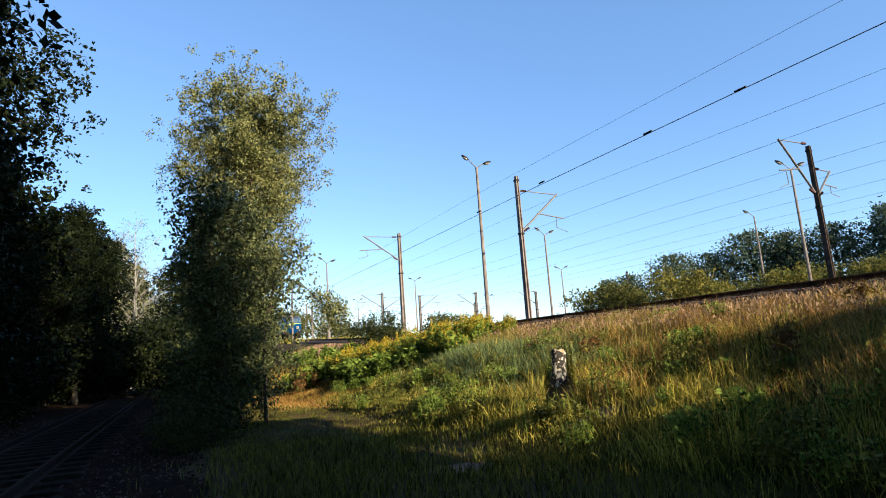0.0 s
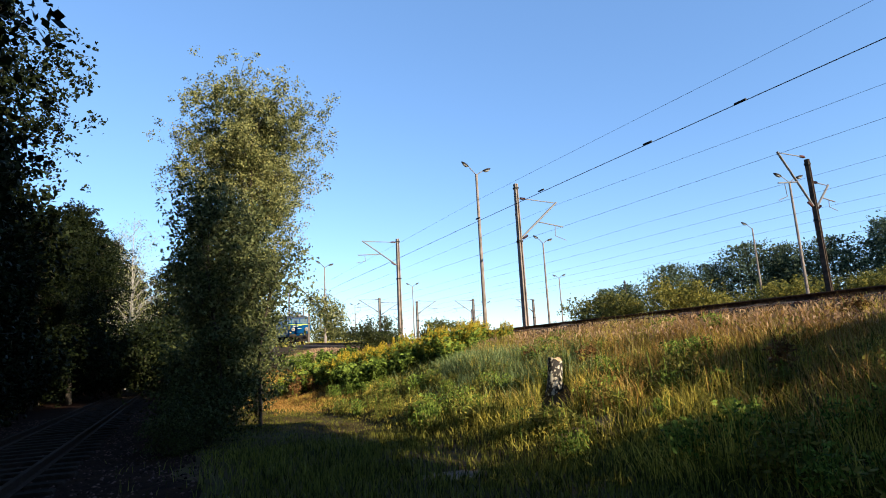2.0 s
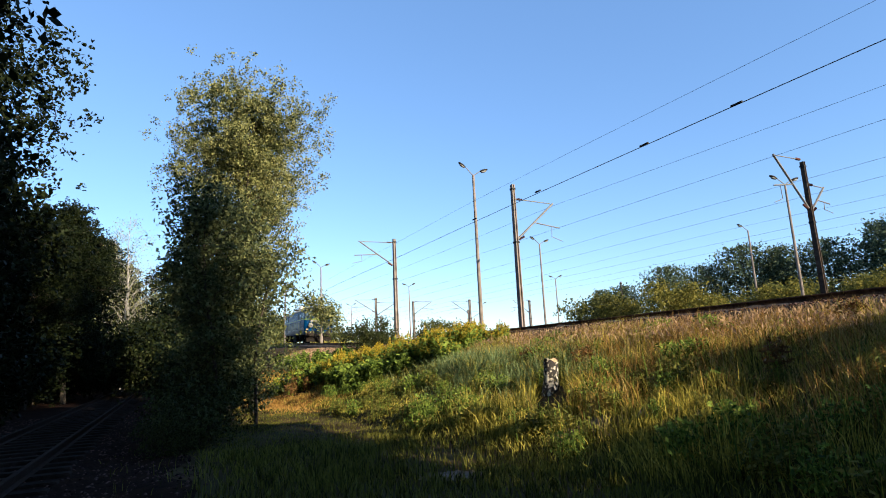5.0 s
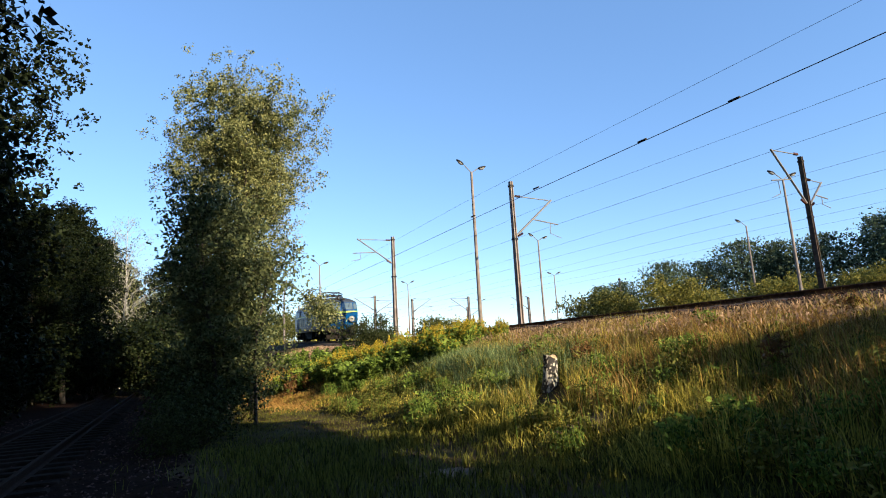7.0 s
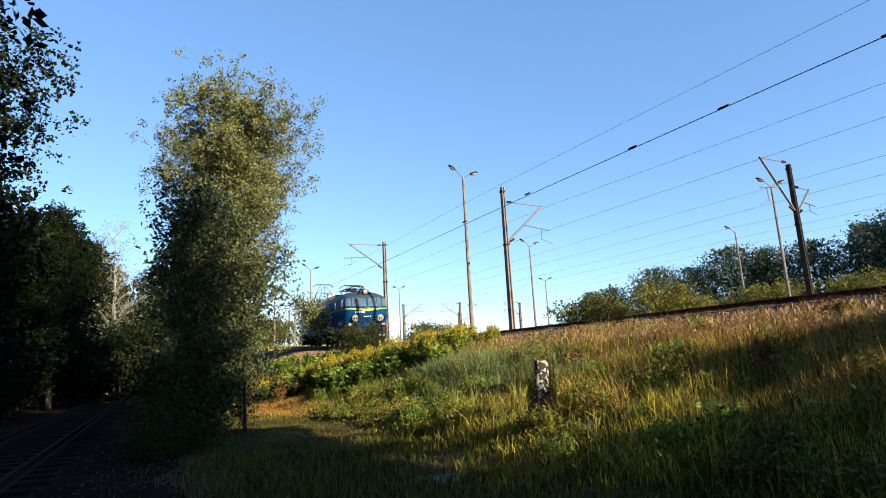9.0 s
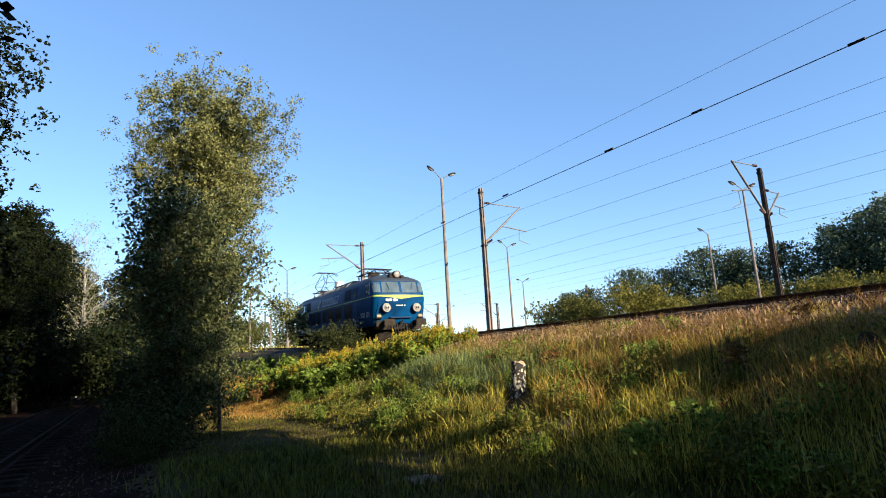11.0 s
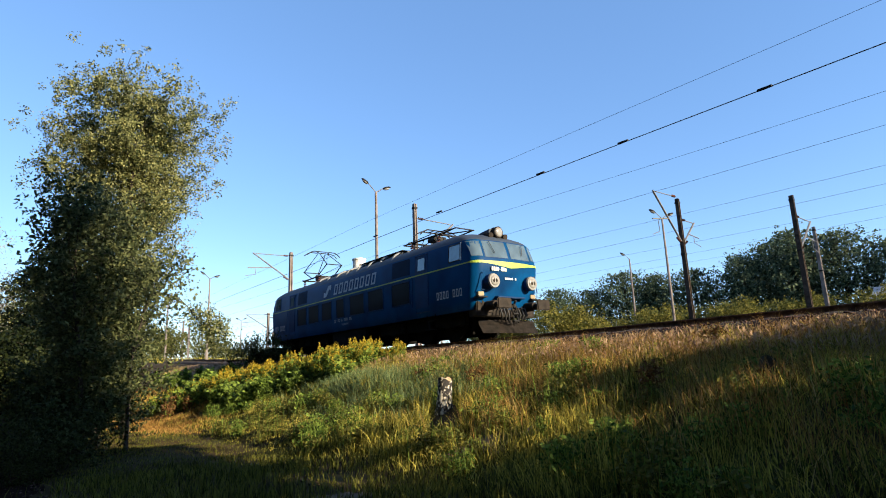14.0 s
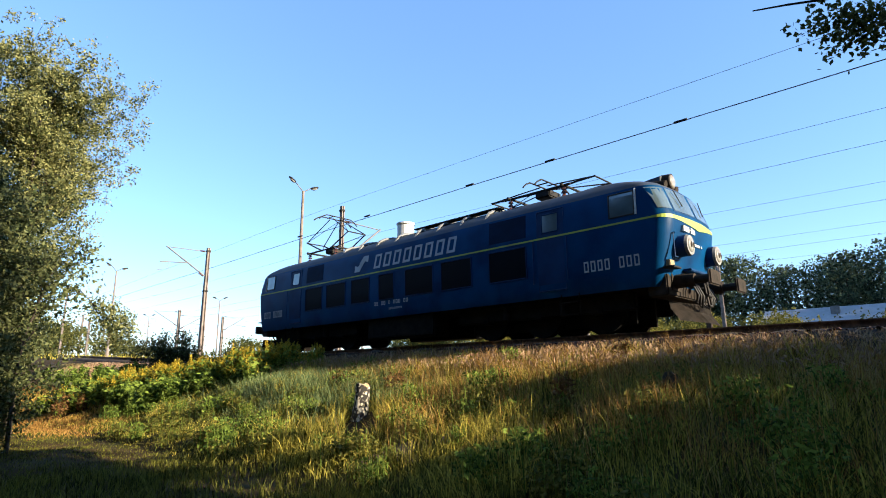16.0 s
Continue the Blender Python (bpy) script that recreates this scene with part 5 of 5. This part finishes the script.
ba, bp, bh = clumps(1900, 24, -26, 4, 5.4, 11.4, lambda a, p: np.clip(0.2 + patchy(a, p, 1.4, 1), 0, 1), 0.12)
blades("grass_clumps", ba, bp, 0.36 * bh, 0.013, GRASS_TALL, "clumps of tall green grass on the railway bank", 0.75)
ba, bp, bh = clumps(1500, 22, -24, 4, 5.8, 11.6, lambda a, p: np.clip(1 - patchy(a, p, 1.4, 1), 0, 1))
blades("olive_clumps", ba, bp, 0.36 * bh, 0.018, GRASS, "clumps of darker olive grass on the railway bank", 0.6)
ba, bp, bh = clumps(800, 16, -18, 5, 6.2, 11.8, lambda a, p: np.clip((p - 7.4) / 2.6, 0.12, 1), 0.1)
blades("straw_clumps", ba, bp, 0.4 * bh, 0.011, STRAW, "clumps of bleached straw on the railway bank", 0.45)
ba, bp, bh = clumps(260, 90, -20, 5, 5.6, 11.6, spread=0.16)
blades("tussocks", ba, bp, 0.46 * bh, 0.013, GRASS_TALL, "tall tussocks of grass standing out of the bank", 0.5)
ba, bp, bh = clumps(420, 46, -22, 6, 9.0, 11.3, spread=0.16)
blades("reddish_straw", ba, bp, 0.46 * bh, 0.01, RUST_STRAW, "tall reddish withered grass on the upper bank", 0.4)
ba, bp, bh = clumps(240, 40, -9, 5, 6.6, 11.4, spread=0.2)
blades("brown_tussocks", ba, bp, 0.5 * bh, 0.012, RUST_STRAW, "brown withered tussocks on the shaded bank", 0.5)
ra, rp = scatter(34000, -18, -8.5, 6.6, 10.0, lambda a, p: np.exp(-((a + 13.2) / 2.8) ** 2 - ((p - 8.3) / 1.0) ** 2))
blades("reed_grass", ra, rp, 0.5, 0.018, GRASS_BLUE, "bluish green reed grass at the foot of the bank", 0.35)
sa, sp = scatter(70000, -48, 8, 9.6, 12.1, lambda a, p: np.clip((p - 9.4) / 1.8, 0, 1) * (0.35 + 0.65 * patchy(a, p, 0.8, 4)))
blades("dry_grass", sa, sp, 0.32, 0.012, STRAW, "dry straw-coloured grass along the top of the bank", 0.4)
oa, op = scatter(30000, -46, -22, 3.6, 8.6, lambda a, p: np.clip(1 - patchy(a, p, 0.8, 5) * 0.8, 0, 1))
blades("withered_grass", oa, op, 0.22, 0.02, RUST_STRAW, "withered orange-brown grass beside the path", 0.6)
oa, op = scatter(32000, -38, -18, 3.8, 7.4, lambda a, p: np.exp(-((a + 25.5) / 6.0) ** 2 - ((p - 5.6) / 1.0) ** 2))
blades("withered_litter", oa, op, 0.42, 0.022, RUST_STRAW, "withered orange-brown litter across the path", 0.9)
wa, wp = scatter(16000, -14, 6, 6.0, 12.0, lambda a, p: np.clip((p - 7.6) / 2.6, 0.1, 1))
blades("sparse_straw", wa, wp, 0.5, 0.01, STRAW, "straw blades among the green bank grass", 0.5)
ea, ep = scatter(22000, -42, 7, 9.8, 11.9)
ez = ground_z(ea, ep) + rng.uniform(0.25, 0.48, len(ea))
hv, hf = leaf_cloud(np.stack([UX * ea - UY * ep, UY * ea + UX * ep, ez], -1), 0.028, -1.5, 4.0)
tagged(mesh_object("seed_heads", hv, hf, SEED), "pinkish brown seed heads over the dry grass", "grass", kind="stuff")
ka, kp = scatter(18000, -120, 60, 15.6, 60)
blades("yard_weeds", ka, kp, 0.6, 0.07, GRASS_TALL, "tall weeds between the yard tracks", 0.4)
va, vp = scatter(500, -30, -5, -0.4, 2.2)
blades("siding_weeds", va, vp, 0.22, 0.012, GRASS, "weeds along the abandoned siding", 0.5)
va, vp = scatter(3000, -70, 0, -6.5, -4.4)
blades("wood_edge_weeds", va, vp, 0.35, 0.03, GRASS, "weeds at the wood's edge", 0.5)


def plant_mesh(height, stems, leaves, leaf_size, leaf_mat, top_mat=None, tops=0, seed=0, spread=0.35):
    """Upright stems with leaves, and flower plumes on top."""
    g = np.random.default_rng(seed)
    pieces, pts, fl = [], [], []
    for i in range(stems):
        t = g.uniform(0, 6.28)
        o = g.uniform(0, spread * 0.6)
        b = Vector((o * math.cos(t), o * math.sin(t), 0))
        h = height * g.uniform(0.65, 1.1)
        e = b + Vector((g.normal(0, 0.12) * h, g.normal(0, 0.12) * h, h))
        pieces.append(limb([b, b.lerp(e, 0.5) + Vector((0, 0, 0.03)), e], 0.008, 0.004, 4))
        for _ in range(leaves // stems):
            s = g.uniform(0.12, 0.95)
            q = b.lerp(e, s)
            pts.append((q.x + g.normal(0, 0.07), q.y + g.normal(0, 0.07), q.z))
        for _ in range(tops // stems):
            s = g.uniform(0.78, 1.06)
            q = b.lerp(e, s)
            w = 0.13 * (1.12 - s) * 3
            fl.append((q.x + g.normal(0, w * 0.4), q.y + g.normal(0, w * 0.4), q.z + g.normal(0, 0.03)))
    return pieces, np.array(pts), np.array(fl)


def herb_thing(name, label, height, stems, leaves, leaf_size, leaf_mat, top_mat=None, tops=0, seed=0, spread=0.35, top_size=0.027):
    ob = empty(name, Matrix(), label, "plant")
    pieces, pts, fl = plant_mesh(height, stems, leaves, leaf_size, leaf_mat, top_mat, tops, seed, spread)
    v, f = joined(pieces)
    tagged(mesh_object("stalk", v, f, HERB, ob), kind="stuff")
    v, f = leaf_cloud(pts, leaf_size, 0.3, 2.4)
    tagged(mesh_object("foliage", v, f, leaf_mat, ob), kind="stuff")
    if tops:
        v, f = leaf_cloud(fl, top_size, 0, 1.5)
        tagged(mesh_object("bloom", v, f, top_mat, ob), kind="stuff")
    return ob


def spread_things(ob, count, a0, a1, p0, p1, seed, lo=0.8, hi=1.2, lean=None):
    r = random.Random(seed)
    for i in range(count):
        a, p = r.uniform(a0, a1), r.uniform(p0, p1)
        if lean:
            p = p + lean * (a - (a0 + a1) / 2)
        q = plan(a, p)
        if math.hypot(q.x - 2.05, q.y - 11.3) < 1.0:
            q = plan(a - 2.5, p)
        (put if i == 0 else again)(ob, q.x, q.y, r.uniform(0, 360), None, r.uniform(lo, hi))


gold = herb_thing("goldenrod", "clump of yellow flowering goldenrod on the bank", 1.15, 18, 420, 0.065, HERB, GOLD, 1300, 3, 0.6)
spread_things(gold, 66, -23.5, -15.6, 7.9, 10.2, 1, 0.6, 1.02, lean=0.22)
gold2 = herb_thing("goldenrod", "smaller goldenrod with few flowers on the bank", 0.8, 12, 420, 0.075, HERB, GOLD, 220, 4, 0.45)
spread_things(gold2, 44, -27, -15.5, 7.0, 9.2, 2, 0.7, 1.15, lean=0.24)
nettle = herb_thing("leafy_herb", "leafy green herb at the foot of the bank", 1.0, 16, 760, 0.075, HERB, seed=5, spread=0.6)
spread_things(nettle, 60, -28, -17, 6.9, 8.8, 3, 0.5, 1.05, lean=0.06)
spread_things(nettle, 14, -40, -28, 8.4, 10.2, 13, 0.6, 1.0)
weed = herb_thing("yellow_weed", "low yellowing weed in the grass", 0.4, 14, 380, 0.03, YELLOW_LEAF, seed=6, spread=0.5)
spread_things(weed, 100, -17, -2, 5.4, 9.8, 4, 0.6, 1.3)
low_herb = herb_thing("low_herb", "low green herb among the bank grass", 0.45, 12, 360, 0.028, HERB, seed=9, spread=0.4)
spread_things(low_herb, 110, -20, 2, 5.4, 10.8, 8, 0.6, 1.35)
dock = herb_thing("dock_plant", "rusty brown withered dock on the bank", 0.6, 8, 160, 0.05, RUST_HERB, RUST_HERB, 240, 7, 0.3)
spread_things(dock, 9, -12, -1, 8.0, 11.8, 5, 0.6, 1.1)
for x, y, s in ((-3.7, 30.6, 0.72), (-3.2, 30.0, 0.5)):
    again(bush, x, y, s * 300, size=s * 1.2, label="small dark green bush on the bank")
again(dock, -6.1, 24.5, 0, size=1.2, label="heap of withered brown plants beside the path")
again(dock, -5.7, 24.2, 70, size=1.0, label="heap of withered brown plants beside the path")
again(dock, -6.4, 24.0, 170, size=1.1, label="heap of withered brown plants beside the path")

# a bent young tree that leans out towards the line
bent = empty("bent_sapling", Matrix(), "young tree bending in an arch over the bank", "tree")
arch = [Vector(q) for q in ((-13.5, 42, 0.8), (-13.4, 42, 4.0), (-13.1, 42, 6.2), (-12.5, 42, 7.3), (-11.6, 42, 7.5), (-10.8, 42, 7.2), (-10.1, 42, 6.5), (-9.5, 42, 5.6))]
v, f = limb(arch, 0.08, 0.02, 6)
mesh_object("trunk", v, f, BARK, bent, smooth=True)
tops = [Vector(q) for q in ((-9.0, 42, 4.5), (-8.2, 42.1, 5.3), (-7.7, 41.9, 4.7), (-9.3, 42, 5.3), (-9.7, 42, 6.1), (-8.5, 42.2, 5.0), (-8.8, 41.8, 5.8), (-8.3, 42, 4.3))]
v, f = joined([limb([arch[-2], q.lerp(arch[-1], 0.5), q], 0.02, 0.006, 4) for q in tops])
mesh_object("branches", v, f, BARK, bent)
pts = np.concatenate([rng.normal(0, 1, (330, 3)) * 0.4 + np.array(q) for q in tops])
v, f = leaf_cloud(pts, 0.12)
tagged(mesh_object("crown", v, f, POPLAR, bent), kind="stuff")


# ---- what moves ----
def motions():
    # where the front end stands along the line
    run = [(0.0, -89.60), (1.0, -82.60), (2.0, -75.80), (3.0, -69.80), (4.0, -63.60), (5.2, -56.50), (6.5, -49.10), (7.0, -46.40), (7.5, -43.70), (8.0, -41.05), (8.5, -38.50), (9.0, -35.90), (10.2, -30.10), (11.5, -24.30), (12.0, -22.15), (12.5, -19.90), (13.0, -17.55), (13.5, -15.30), (14.0, -13.00), (14.5, -10.75), (15.0, -8.50), (15.5, -6.35), (16.0, -4.40)]
    rows = []
    for t, a in run:
        ends = [plan(q, float(track_p(q)), RAIL_Z + float(rise(q))) for q in (a - 9.1 - 5.15, a - 9.1 + 5.15)]
        d = ends[1] - ends[0]
        c = (ends[0] + ends[1]) / 2
        rows.append((t, Matrix.Translation(c) @ pose(0, 0, 0, 0, -math.degrees(math.atan2(d.z, math.hypot(d.x, d.y))), math.degrees(math.atan2(d.y, d.x)))))
    walk(loco, rows)


motions()
